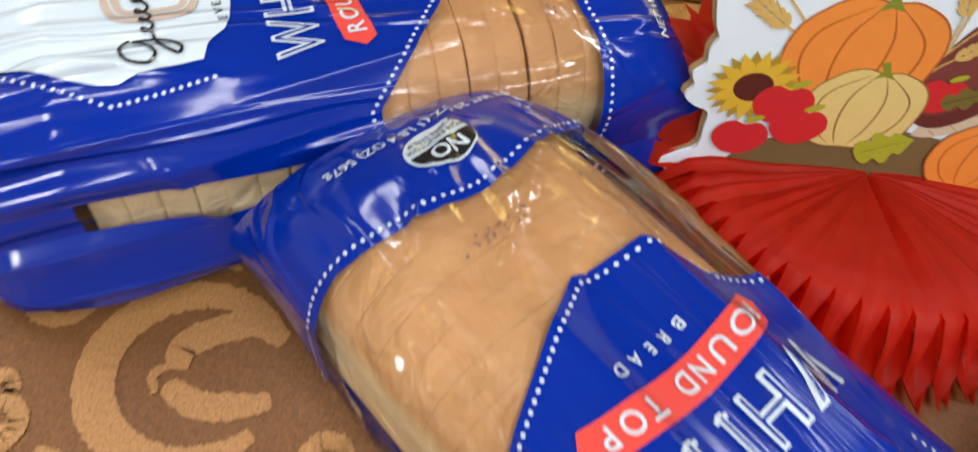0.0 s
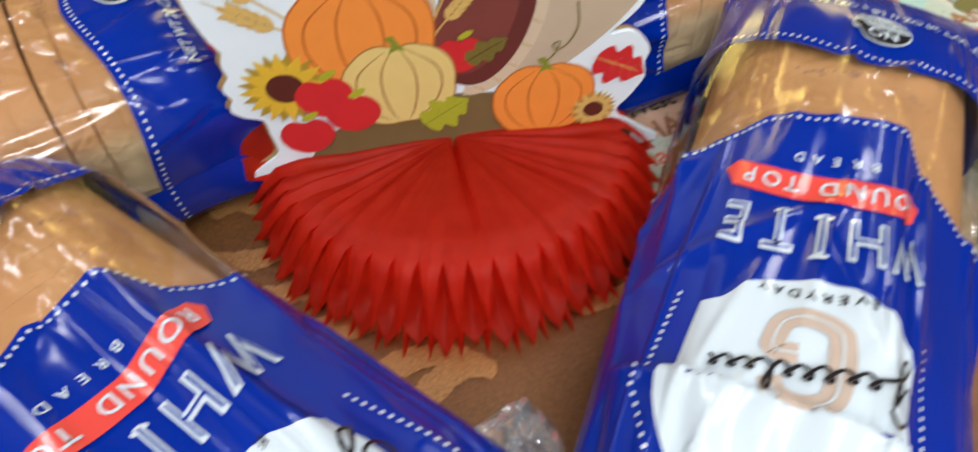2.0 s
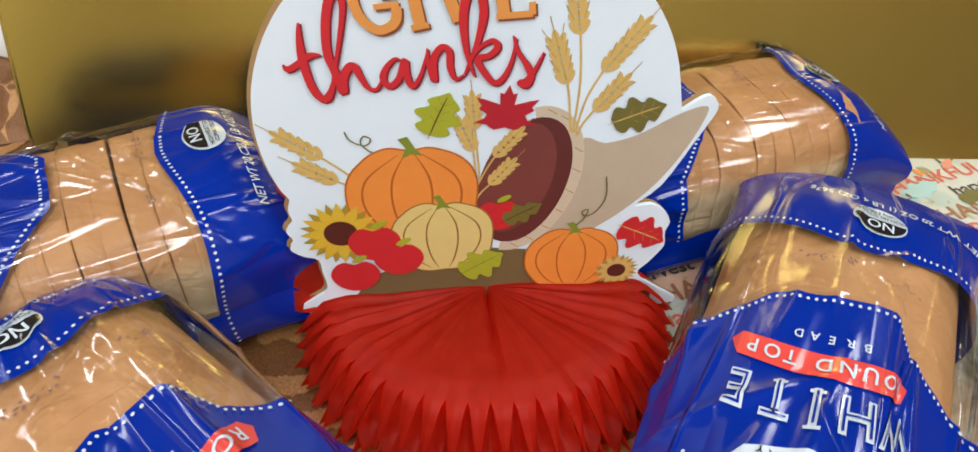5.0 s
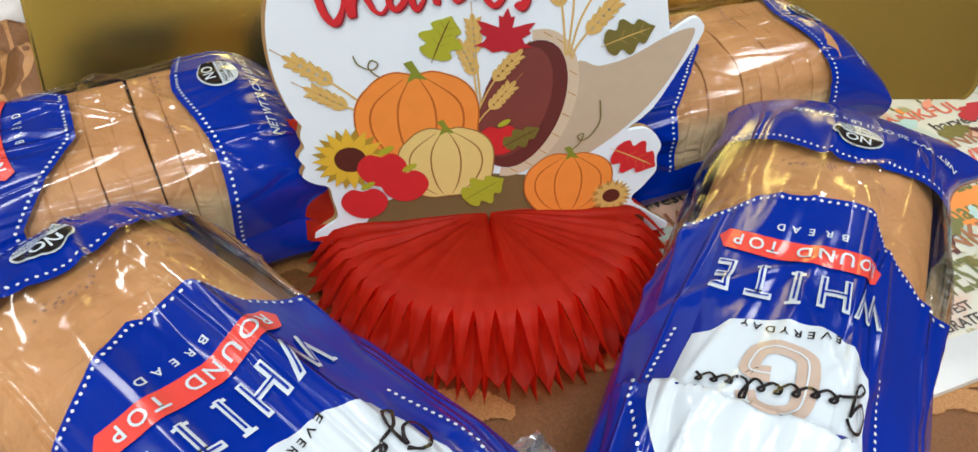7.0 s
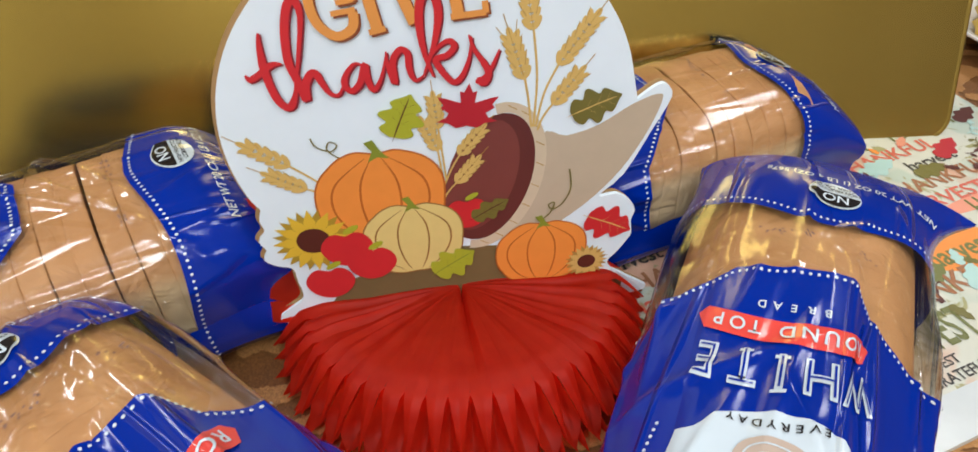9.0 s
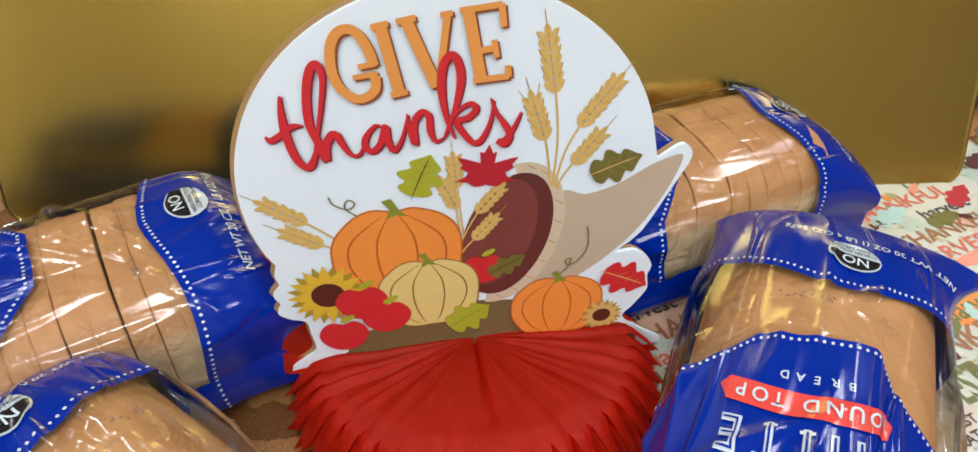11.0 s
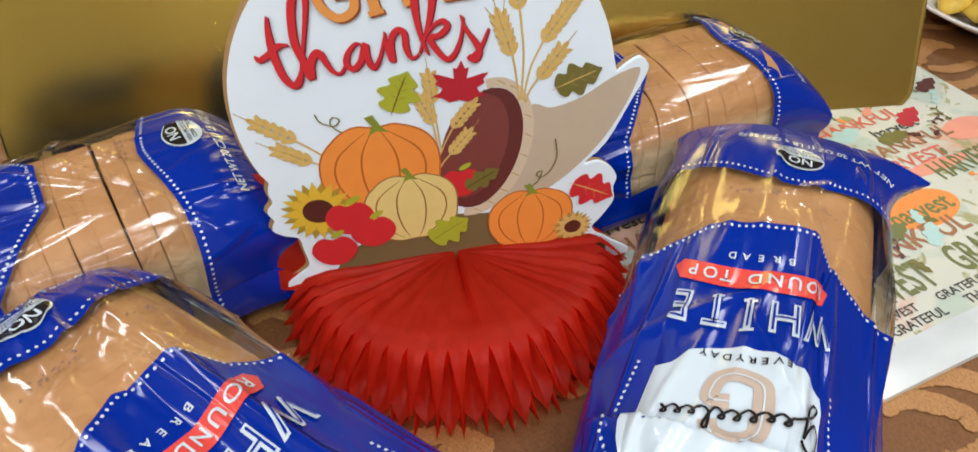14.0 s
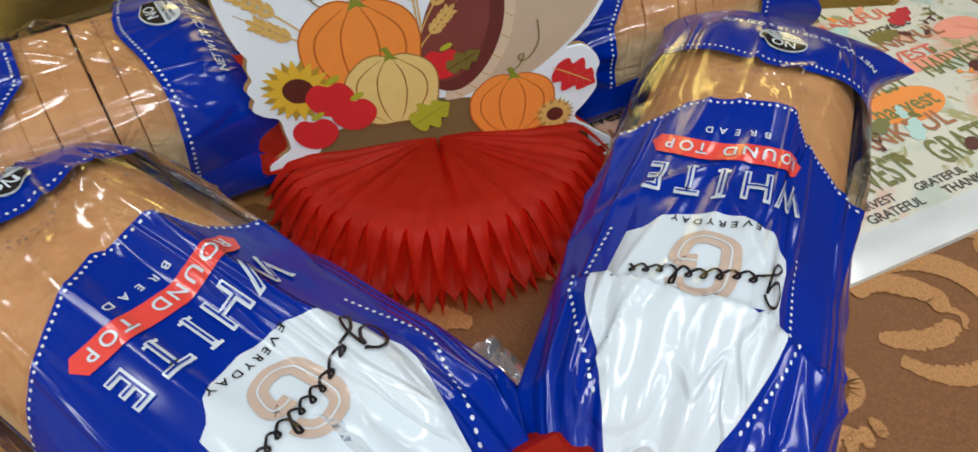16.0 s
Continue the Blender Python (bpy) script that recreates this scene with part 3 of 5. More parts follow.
    printed("mark_small_lettering", BLACK_FILM, [words("HIGH FRUCTOSE", 0.0032, bw, bu - 0.0035), words("CORN SYRUP", 0.0032, bw, bu - 0.0066)], 0.0021)
    printed("weight_lettering", WHITE_FILM, [words("NET WT 20 OZ (1 LB 4 OZ) 567g", 0.0062, -0.004 + cap_w, 0.0055 + cap_u)], 0.0010)

    # banner and product words
    n = 24
    ban = []
    for k in range(n + 1):
        w = -0.033 + 0.066 * k / n
        c = 0.1365 - 3.6 * w * w
        ban.append((w, c))
    vs = [(w, c - 0.0062) for w, c in ban] + [(w, c + 0.0062) for w, c in ban] + [(-0.0365, ban[0][1] - 0.0015), (0.0365, ban[-1][1] - 0.0015)]
    fs = [(k, k + 1, n + 2 + k, n + 1 + k) for k in range(n)] + [(0, n + 1, 2 * n + 2), (n, 2 * n + 3, 2 * n + 1)]
    printed("banner", RED_FILM, [(vs, fs)], 0.0010, None, "red printed banner")
    printed("banner_lettering", WHITE_FILM, spaced("ROUNDTOP", 0.0100, (-0.0285, -0.0215, -0.0140, -0.0065, 0.0010, 0.0130, 0.0200, 0.0275), 0.1330, 3.6, 0.82), 0.0016)
    printed("small_word", WHITE_FILM, spaced("BREAD", 0.0058, (-0.0120, -0.0062, 0.0, 0.0062, 0.0122), 0.1205, 2.0, 0.85), 0.0010)
    places = (-0.0285, -0.0120, 0.0010, 0.0140, 0.0285)
    slabs = [strip([(places[k] + dx - 0.0026, 0.1500 + du - 1.2 * places[k] ** 2), (places[k] + dx + 0.0026, 0.1500 + du - 1.2 * places[k] ** 2)], 0.0016)
             for k, dx, du in ((2, 0, -0.0006), (2, 0, 0.0170), (3, 0, -0.0006))]
    printed("product_word", WHITE_FILM, spaced("WHITE", 0.0255, places, 0.1485, 1.2, 0.66, 0.028) + slabs, 0.0010, None, "tall white outlined letters")
    printed("word_inline", BLUE, spaced("WHITE", 0.0255, places, 0.1485, 1.2, 0.66, -0.024), 0.0016)

    # white label
    outline_l = [(0.0, 0.1715), (0.012, 0.1725), (0.022, 0.176), (0.028, 0.183), (0.036, 0.1845), (0.0375, 0.196), (0.0385, 0.209), (0.042, 0.216), (0.041, 0.223), (0.036, 0.234), (0.029, 0.247), (0.023, 0.260), (0.020, 0.276)]
    path = outline_l
    # steady steps along the bag, so that the label follows the folds
    fine = []
    us = np.linspace(0.1716, 0.276, 46)
    ws = (0.80 if seed == 3 else 0.92) * np.interp(us, [p[1] for p in path], [p[0] for p in path])
    us = us + 0.005
    for u, w in zip(us, ws):
        fine.append([(max(w, 0.0005) * (2 * k / 24 - 1), float(u)) for k in range(25)])
    vs = [p for r in fine for p in r]
    fs = [(25 * j + i, 25 * j + i + 1, 25 * j + 26 + i, 25 * j + 25 + i) for j in range(45) for i in range(24)]
    printed("white_label", WHITE_FILM, [(vs, fs)], 0.0010, None, "white printed panel with a beige emblem")
    arc = [(0.0085, 0.2135), (0.0060, 0.2185), (0.0, 0.2205), (-0.0062, 0.2185), (-0.0085, 0.2130), (-0.0085, 0.1985), (-0.0062, 0.1935), (0.0, 0.1915), (0.0062, 0.1935), (0.0085, 0.1985), (0.0085, 0.2045), (0.0020, 0.2045)]
    printed("emblem", BEIGE_FILM, [strip(arc, 0.0066)], 0.0016)
    printed("emblem_line", WHITE_FILM, [strip(arc, 0.0006)], 0.0020)
    printed("label_lettering", BLACK_FILM, [words("E V E R Y D A Y", 0.0048, 0, 0.1815, 8.0)], 0.0016)
    # a cursive flourish: joined loops of uneven height
    wave = []
    heights = (0.55, 0.5, 0.6, 0.6, 0.5, 1.15, 0.5, 0.45, 0.45)
    for k, tall in enumerate(heights):
        w0, u0 = -0.018 + 0.0050 * k, 0.2065 + 0.0006 * k
        wave += [(w0, u0), (w0 + 0.0026, u0 + 0.0058 * tall), (w0 + 0.0012, u0 + 0.0066 * tall), (w0 + 0.0010, u0 + 0.0016), (w0 + 0.0032, u0 - 0.0004)]
    loop = [(-0.0205, 0.2150), (-0.0240, 0.2185), (-0.0300, 0.2165), (-0.0320, 0.2095), (-0.0280, 0.2065), (-0.0235, 0.2100), (-0.0215, 0.2140), (-0.0225, 0.2040), (-0.0265, 0.1975), (-0.0295, 0.1990), (-0.0240, 0.2050), (-0.018, 0.2070)]
    printed("flourish", BLACK_FILM, [strip(wave, 0.0011), strip(loop, 0.0013)], 0.0022, None, "black pen-like flourish")

    # tie at the neck
    rows = []
    for j in range(9):
        a = j / 8 * 2 * math.pi
        rr = 0.0035
        ring = []
        for i in range(28):
            b = i / 28 * 2 * math.pi
            R0 = 0.0115 + rr * math.cos(a)
            ring.append((bag.neck + rr * 1.5 * math.sin(a), bend + R0 * math.cos(b), (LOAF_H / 2 - 0.022) * 0.84 + R0 * math.sin(b)))
        rows.append(ring)
    part("tie", grid_bm(rows, True), RED_FILM, bm_loaf, "red tape tie round the neck")

    # date ink on the crust side of the window
    rng = random.Random(seed * 13 + 1)
    ticks = []
    for cw, n in ((-0.030, 8), (0.0, 10), (0.014, 12)):
        for k in range(n):
            w, u = cw + rng.uniform(-0.006, 0.006), 0.064 + rng.uniform(-0.0025, 0.0025)
            ticks.append(([(w, u), (w + 0.0012, u + 0.0002), (w + 0.001, u + 0.0012), (w - 0.0001, u + 0.001)], [(0, 1, 2, 3)]))
    printed("date_print", INK, ticks, 0.0008)["kind"] = "stuff"
    return bm_loaf


def slice_mesh(variant, flush=False):
    """One slice: rounded rim, domed top, in the plane across the loaf."""
    bag = Bag(0)
    n = 40
    t = 0.0126
    rows = []
    for off, k in ((-t / 2, 0.975), (-t / 2 + 0.0005, 0.9825), (-t / 2 + 0.002, 0.985), (t / 2 - 0.002, 0.985), (t / 2 - 0.0005, 0.9825), (t / 2, 0.975)):
        k = 0.985 if flush else k
        ring = []
        for i in range(n):
            w = -bag.half + 2 * bag.half * (i + 0.5) / n
            y, z = float(np.interp(w, bag.w, bag.y)), float(np.interp(w, bag.w, bag.z))
            waist = 1 - 0.03 * math.exp(-((z + 0.008) / 0.012) ** 2)
            ring.append((off, y * k * waist * (0.972 if flush else 0.95), LOAF_H / 2 + z * k * 0.945 + 0.0006 * math.sin(i * 1.7 + variant)))
        rows.append(ring)
    bm = grid_bm(rows, True)
    bm.verts.ensure_lookup_table()
    bm.faces.new([bm.verts[i] for i in range(n)])
    bm.faces.new([bm.verts[5 * n + i] for i in reversed(range(n))])
    bmesh.ops.recalc_face_normals(bm, faces=bm.faces[:])
    me = bpy.data.meshes.new("slice")
    bm.to_mesh(me)
    bm.free()
    me.materials.append(BREAD)
    for f in me.polygons:
        f.use_smooth = len(f.vertices) == 4
    return me


SLICES = [slice_mesh(v) for v in range(3)]
FLUSH_SLICES = [slice_mesh(v, True) for v in range(3)]


def fill_loaf(loaf, seed, loose):
    rng = random.Random(seed)
    x = 0.014 if seed == 2 else 0.034
    k = 0
    while x < (0.254 if seed == 1 else 0.214):
        close = loose < 0.2
        ob = new("slice", FLUSH_SLICES[0] if close else SLICES[k % 3])
        ob.parent = loaf
        ob.location = (x, 0 if close else rng.uniform(-1, 1) * 0.0008, 0.0012)
        tip = 0 if close else loose
        ob.rotation_euler = (0, radians(rng.uniform(-1, 1) * tip), radians(rng.uniform(-1, 1) * tip))
        x += 0.0126 + (0 if close else -0.0002 + rng.random() * 0.0006 * loose)
        k += 1


def along(x, y, dx, dy, z=TABLE + 0.001):
    return pose(x, y, z, 0, 0, math.degrees(math.atan2(dy, dx)))


LOAVES = [
    (along(-0.111, 0.068, -0.93, -0.37), 1, 0.0, 0.0, 0.006, -0.006, 0.010, 0.55, "sliced white loaf in a blue printed bag, window facing up"),
    (along(0.224, 0.114, -0.975, -0.22) @ Matrix.Diagonal((0.95, 0.9, 0.9, 1)), 2, 0.0, -0.05, 0.006, -0.026, 0.004, 0.5, "sliced white loaf in a blue bag behind the card"),
    (along(-0.2135, -0.0535, 0.705, -0.709), 3, 0.0, 0.055, 0.001, -0.018, 0.0, 0.12, "bagged white loaf with creased film, tied end forward"),
    (along(0.184, -0.010, -0.52, -0.854) @ Matrix.Diagonal((1, 0.9, 1, 1)), 4, 0.002, 0.0, (0.030, -0.006), -0.018, -0.010, 0.12, "bagged white loaf lying on the printed runner"),
]
for m, seed, shift, bend, ear, start, up, loose, label in LOAVES:
    loaf = build_loaf(m, seed, shift, bend, ear, start, up, label)
    fill_loaf(loaf, seed, loose)

# ---- centrepiece ---------------------------------------------------------
DEPTH = [0.0003]


def next_depth(step=0.000004):
    """Each print lies a hair in front of the last."""
    DEPTH[0] += step
    return -DEPTH[0]


def card_part(name, outline, material, parent, label=""):
    """A printed shape on the front of the card."""
    bm = bmesh.new()
    y = next_depth()
    f = bm.faces.new([bm.verts.new((x, y, z)) for x, z in outline])
    bm.normal_update()
    bmesh.ops.triangulate(bm, faces=[f])
    return part(name, bm, material, parent, label, False)


def card_strips(name, strips, material, parent, label=""):
    bm = bmesh.new()
    for pts, width, taper in strips:
        y = next_depth(0.000003)
        l, r = stroke(pts, width, taper)
        lv = [bm.verts.new((x, y - 0.000008 * i / len(l), z)) for i, (x, z) in enumerate(l)]
        rv = [bm.verts.new((x, y - 0.000008 * i / len(l), z)) for i, (x, z) in enumerate(r)]
        if len(l) > 20:
            next_depth(0.000008)
        for i in range(len(lv) - 1):
            bm.faces.new((lv[i], lv[i + 1], rv[i + 1], rv[i]))
    return part(name, bm, material, parent, label, False)


def ellipse(cx, cz, a, b, n=32, tilt=0.0):
    out = []
    for i in range(n):
        t = 2 * math.pi * i / n
        x, z = a * math.cos(t), b * math.sin(t)
        out.append((cx + x * math.cos(tilt) - z * math.sin(tilt), cz + x * math.sin(tilt) + z * math.cos(tilt)))
    return out


def build_card(parent):
    body = []
    for i in range(60):
        a = radians(-2 + 202 * i / 59)
        body.append((-0.0070 + 0.0932 * math.cos(a), 0.1310 + 0.0932 * math.sin(a)))
    # down the ragged left side, across the foot and up the right side to the horn
    body = [p for p in body if p[0] < 0 or p[1] > 0.146]
    body += smooth_path([(-0.0915, 0.0935), (-0.0935, 0.087), (-0.0925, 0.080), (-0.0965, 0.074), (-0.094, 0.068), (-0.0965, 0.062), (-0.091, 0.057), (-0.084, 0.054), (-0.083, 0.045), (-0.082, 0.036), (-0.084, 0.030), (-0.097, 0.018), (-0.06, 0.008), (0.06, 0.004), (0.104, 0.006), (0.094, 0.017), (0.083, 0.026), (0.081, 0.032), (0.085, 0.037), (0.089, 0.043), (0.0925, 0.050), (0.0915, 0.059), (0.093, 0.066), (0.089, 0.073), (0.082, 0.078), (0.073, 0.078), (0.085, 0.090), (0.097, 0.115), (0.1045, 0.132), (0.1015, 0.1385), (0.097, 0.139), (0.088, 0.1325)], 3)
    part("card", slab_bm(body, 0.0022), CARD, parent, "white die-cut card with printed harvest art", False)
    back = [(x - 0.0018 if x < 0 else x - 0.001, z + 0.0010) for x, z in body]
    rear = part("card_back", slab_bm(back, 0.0012), KRAFT, parent, "brown board behind the card", False)
    rear.location = (0, 0.0023, 0)


def pumpkin(cx, cz, a, b, fill, line, parent, name):
    lobes = []
    for i in range(64):
        t = 2 * math.pi * i / 64
        r = 1 + 0.035 * abs(math.sin(2.5 * t + 0.3))
        sq = 0.86
        c, s = math.cos(t), math.sin(t)
        x = math.copysign(abs(c) ** sq, c) * a * r
        z = math.copysign(abs(s) ** sq, s) * b * r
        dent = 0.10 * b * math.exp(-(x / (0.22 * a)) ** 2)
        lobes.append((cx + x, cz + z - (dent if s > 0 else -dent * 0.4)))
    p = card_part(name, lobes, fill, parent)
    ribs = []
    for k in (-0.72, -0.3, 0.28, 0.7):
        ribs.append(([(cx + k * a * 0.25, cz + b * 0.86), (cx + k * a * 0.95, cz + b * 0.4), (cx + k * a * 1.08, cz - b * 0.1), (cx + k * a * 0.8, cz - b * 0.6), (cx + k * a * 0.35, cz - b * 0.92)], a * 0.035, True))
    card_strips("ribbing", ribs, line, p)
    card_strips("outline", [(lobes + lobes[:1], a * 0.03, False)], line, p)
    stem = [(cx - a * 0.13, cz + b * 0.78), (cx - a * 0.05, cz + b * 0.98), (cx - a * 0.16, cz + b * 1.16), (cx - a * 0.02, cz + b * 1.2), (cx + a * 0.08, cz + b * 0.98), (cx + a * 0.2, cz + b * 0.82), (cx + a * 0.02, cz + b * 0.86)]
    card_part("stem", stem, STEM_GREEN, p)
    return p


def leaf_outline(cx, cz, size, tilt, lobes=4, deep=0.42, slim=0.62):
    """A lobed leaf along its midrib, its foot at the back."""
    n = 30
    side = []
    for i in range(n + 1):
        s = i / n
        wave = 1 - deep * (0.5 + 0.5 * math.cos(2 * math.pi * (lobes * s + 0.15))) ** 1.5
        w = slim * math.sin(math.pi * min(1, 0.04 + 0.96 * s) ** 0.85) ** 0.75 * wave
        side.append((-1 + 2 * s + 0.10 * (1 - wave), w))
    pts = side + [(x, -w) for x, w in reversed(side[1:-1])]
    c, s = math.cos(tilt), math.sin(tilt)
    return [(cx + size * (x * c - z * s), cz + size * (x * s + z * c)) for x, z in pts]


def oak_leaf(cx, cz, size, tilt, fill, vein, parent, slim=0.62):
    p = card_part("leaf", leaf_outline(cx, cz, size, tilt, 3, 0.42, slim), fill, parent)
    c, s = math.cos(tilt), math.sin(tilt)

    def q(x, z):
        return (cx + x * size * c - z * size * s, cz + x * size * s + z * size * c)

    veins = [([q(-1.15, 0), q(0, 0.02), q(0.85, 0)], size * 0.05, True)]
    for x in (-0.35, 0.05, 0.42):
        veins.append(([q(x, 0), q(x + 0.25, 0.32)], size * 0.035, True))
        veins.append(([q(x, 0), q(x + 0.25, -0.32)], size * 0.035, True))
    card_strips("veins", veins, vein, p)


def maple_leaf(cx, cz, size, tilt, fill, parent):
    half = [(0, 1.0), (9, 0.74), (16, 0.80), (23, 0.46), (38, 0.62), (46, 0.80), (53, 1.0), (60, 0.74), (69, 0.76), (76, 0.50), (92, 0.56), (100, 0.82), (112, 0.52), (140, 0.44), (165, 0.30)]
    ring = half + [(180, 0.26)] + [(360 - a, r) for a, r in reversed(half[1:])]
    out = []
    for deg, r in ring:
        a = tilt + math.pi / 2 + radians(deg)
        out.append((cx + size * r * math.cos(a), cz + size * r * math.sin(a)))
    return card_part("leaf", out, fill, parent)


def wheat_ear(x0, z0, x1, z1, size, parent, stalk=None):
    """An ear of grains from its foot (x0, z0) to its tip, with whiskers."""
    dx, dz = x1 - x0, z1 - z0
    length = math.hypot(dx, dz)
    ang = math.atan2(dz, dx)
    n = max(4, int(length / (size * 0.72)))
    whisk, grains = [], []
    for k in range(n):
        s = (k + 0.4) / n
        for side in (-1, 1):
            gx = x0 + dx * s - side * math.sin(ang) * size * 0.42
            gz = z0 + dz * s + side * math.cos(ang) * size * 0.42
            grains.append(ellipse(gx, gz, size * 0.72, size * 0.30, 10, ang + side * 0.6))
            if k % 2:
                whisk.append(([(gx, gz), (gx + size * 1.5 * math.cos(ang + side * 0.35), gz + size * 1.5 * math.sin(ang + side * 0.35))], size * 0.07, False))
    grains.append(ellipse(x1, z1, size * 0.66, size * 0.3, 10, ang))
    whisk.append(([(x1, z1), (x1 + size * 1.9 * math.cos(ang), z1 + size * 1.9 * math.sin(ang))], size * 0.08, False))
    p = card_strips("wheat_ear", [(stalk, size * 0.2, False)], WHEAT, parent)
    for g in grains:
        card_part("grain", g, WHEAT, p)
    card_strips("awn", whisk + [([(x0, z0), (x1, z1)], size * 0.06, False)], WHEAT_DARK, p)["kind"] = "stuff"


def sunflower(cx, cz, size, parent, pale=False):
    head = card_part("sunflower", ellipse(cx, cz, size * 0.5, size * 0.48, 24), PETAL_DARK, parent)
    for shift, mat in ((0.5, WHEAT_DARK), (0, WHEAT)) if pale else ((0.5, PETAL_DARK), (0, PETAL)):
        for k in range(12):
            a = 2 * math.pi * (k + shift) / 12
            card_part("petal", [(cx + size * (x * math.cos(a) - y * math.sin(a)), cz + size * (x * math.sin(a) + y * math.cos(a))) for x, y in ((0.35, -0.11), (0.68, -0.17), (1.12, 0), (0.68, 0.17), (0.35, 0.11))], mat, head)
    card_part("seed_head", ellipse(cx, cz, size * 0.47, size * 0.45, 24), SEED, head)


def apple(cx, cz, size, parent):
    pts = []
    for i in range(36):
        t = 2 * math.pi * i / 36
        x, z = size * math.cos(t), size * 0.92 * math.sin(t)
        if z > 0:
            z -= size * 0.28 * math.exp(-(x / (0.3 * size)) ** 2)
        pts.append((cx + x * (1.04 - 0.14 * (z < 0) * abs(z) / size), cz + z))
    p = card_part("apple", pts, RED, parent)
    card_part("apple_leaf", ellipse(cx + size * 0.25, cz + size * 0.95, size * 0.36, size * 0.15, 12, 0.5), LEAF_GREEN, p)


def give_letters(parent):
    """The slab capitals G I V E, each with its dark shade below."""
    def put(polys, name):
        for dx, dz, mat in ((0.0009, -0.0009, LETTER_SHADE), (0, 0, LETTER_ORANGE)):
            bm = bmesh.new()
            for pts, width in polys:
                l, r = stroke(pts, width)
                y = next_depth(0.000003)
                lv = [bm.verts.new((x + dx, y, z + dz)) for x, z in l]
                rv = [bm.verts.new((x + dx, y, z + dz)) for x, z in r]
                for i in range(len(lv) - 1):
                    bm.faces.new((lv[i], lv[i + 1], rv[i + 1], rv[i]))
            part(name, bm, mat, parent, "", False)
    b = 0.0047
    put([([(-0.0350, 0.1930), (-0.0365, 0.2000), (-0.0395, 0.2065), (-0.0430, 0.2092), (-0.0475, 0.2080), (-0.0508, 0.2020), (-0.0515, 0.1920), (-0.0490, 0.1840), (-0.0435, 0.1790), (-0.0385, 0.1798), (-0.0355, 0.1830), (-0.0350, 0.1885)], b * 0.85),
         ([(-0.0438, 0.1885), (-0.0340, 0.1895)], 0.0024), ([(-0.0412, 0.1930), (-0.0342, 0.1938)], 0.0024)], "letter_g")
    put([([(-0.0310, 0.2100), (-0.0262, 0.1800)], b), ([(-0.0345, 0.2090), (-0.0278, 0.2102)], 0.0026), ([(-0.0297, 0.1790), (-0.0228, 0.1802)], 0.0026)], "letter_i")
    put([([(-0.0210, 0.2110), (-0.0110, 0.1812)], b), ([(-0.0050, 0.2122), (-0.0102, 0.1812)], b * 0.6), ([(-0.0248, 0.2105), (-0.0172, 0.2116)], 0.0026), ([(-0.0078, 0.2118), (-0.0030, 0.2124)], 0.0024)], "letter_v")
    put([([(0.0030, 0.2130), (0.0072, 0.1830)], b), ([(0.0040, 0.1826), (0.0186, 0.1832)], 0.0028), ([(-0.0002, 0.2130), (0.0162, 0.2142)], 0.0026), ([(0.0050, 0.1955), (0.0130, 0.1962)], 0.0028),
         ([(0.0186, 0.1828), (0.0182, 0.1882)], 0.0026), ([(0.0160, 0.2145), (0.0168, 0.2050)], 0.0026), ([(0.0128, 0.1998), (0.0138, 0.1920)], 0.0024)], "letter_e")


SCRIPT_T = [(-0.0822, 0.1655), (-0.0808, 0.1632), (-0.0770, 0.1650), (-0.0712, 0.1690), (-0.0668, 0.1690)]
SCRIPT_T2 = [(-0.0733, 0.1835), (-0.0742, 0.1755), (-0.0740, 0.1640), (-0.0718, 0.1530), (-0.0680, 0.1482), (-0.0648, 0.1520), (-0.0622, 0.1600)]
SCRIPT_H = [(-0.0648, 0.1520), (-0.0602, 0.1690), (-0.0562, 0.1860), (-0.0558, 0.1925), (-0.0574, 0.1960), (-0.0603, 0.1930), (-0.0630, 0.1830), (-0.0640, 0.1700), (-0.0620, 0.1610), (-0.0598, 0.1512), (-0.0590, 0.1580), (-0.0562, 0.1630), (-0.0540, 0.1630), (-0.0520, 0.1580), (-0.0495, 0.1530), (-0.0460, 0.1520), (-0.0430, 0.1570)]
SCRIPT_A = [(-0.0342, 0.1645), (-0.0375, 0.1658), (-0.0418, 0.1610), (-0.0428, 0.1560), (-0.0400, 0.1532), (-0.0362, 0.1570), (-0.0334, 0.1650), (-0.0330, 0.1580), (-0.0310, 0.1525), (-0.0272, 0.1580), (-0.0242, 0.1680)]
SCRIPT_N = [(-0.0240, 0.1700), (-0.0238, 0.1630), (-0.0218, 0.1550), (-0.0216, 0.1650), (-0.0182, 0.1702), (-0.0152, 0.1682), (-0.0150, 0.1610), (-0.0130, 0.1552), (-0.0092, 0.1570)]
SCRIPT_K = [(-0.0092, 0.1570), (-0.0042, 0.1700), (-0.0012, 0.1830), (-0.0018, 0.1910), (-0.0042, 0.1950), (-0.0078, 0.1910), (-0.0092, 0.1810), (-0.0080, 0.1670), (-0.0050, 0.1560)]
SCRIPT_K2 = [(-0.0060, 0.1650), (-0.0020, 0.1700), (0.0026, 0.1722), (0.0046, 0.1692), (0.0012, 0.1655), (-0.0036, 0.1640), (-0.0008, 0.1575), (0.0034, 0.1525), (0.0072, 0.1550), (0.0106, 0.1630), (0.0122, 0.1730)]
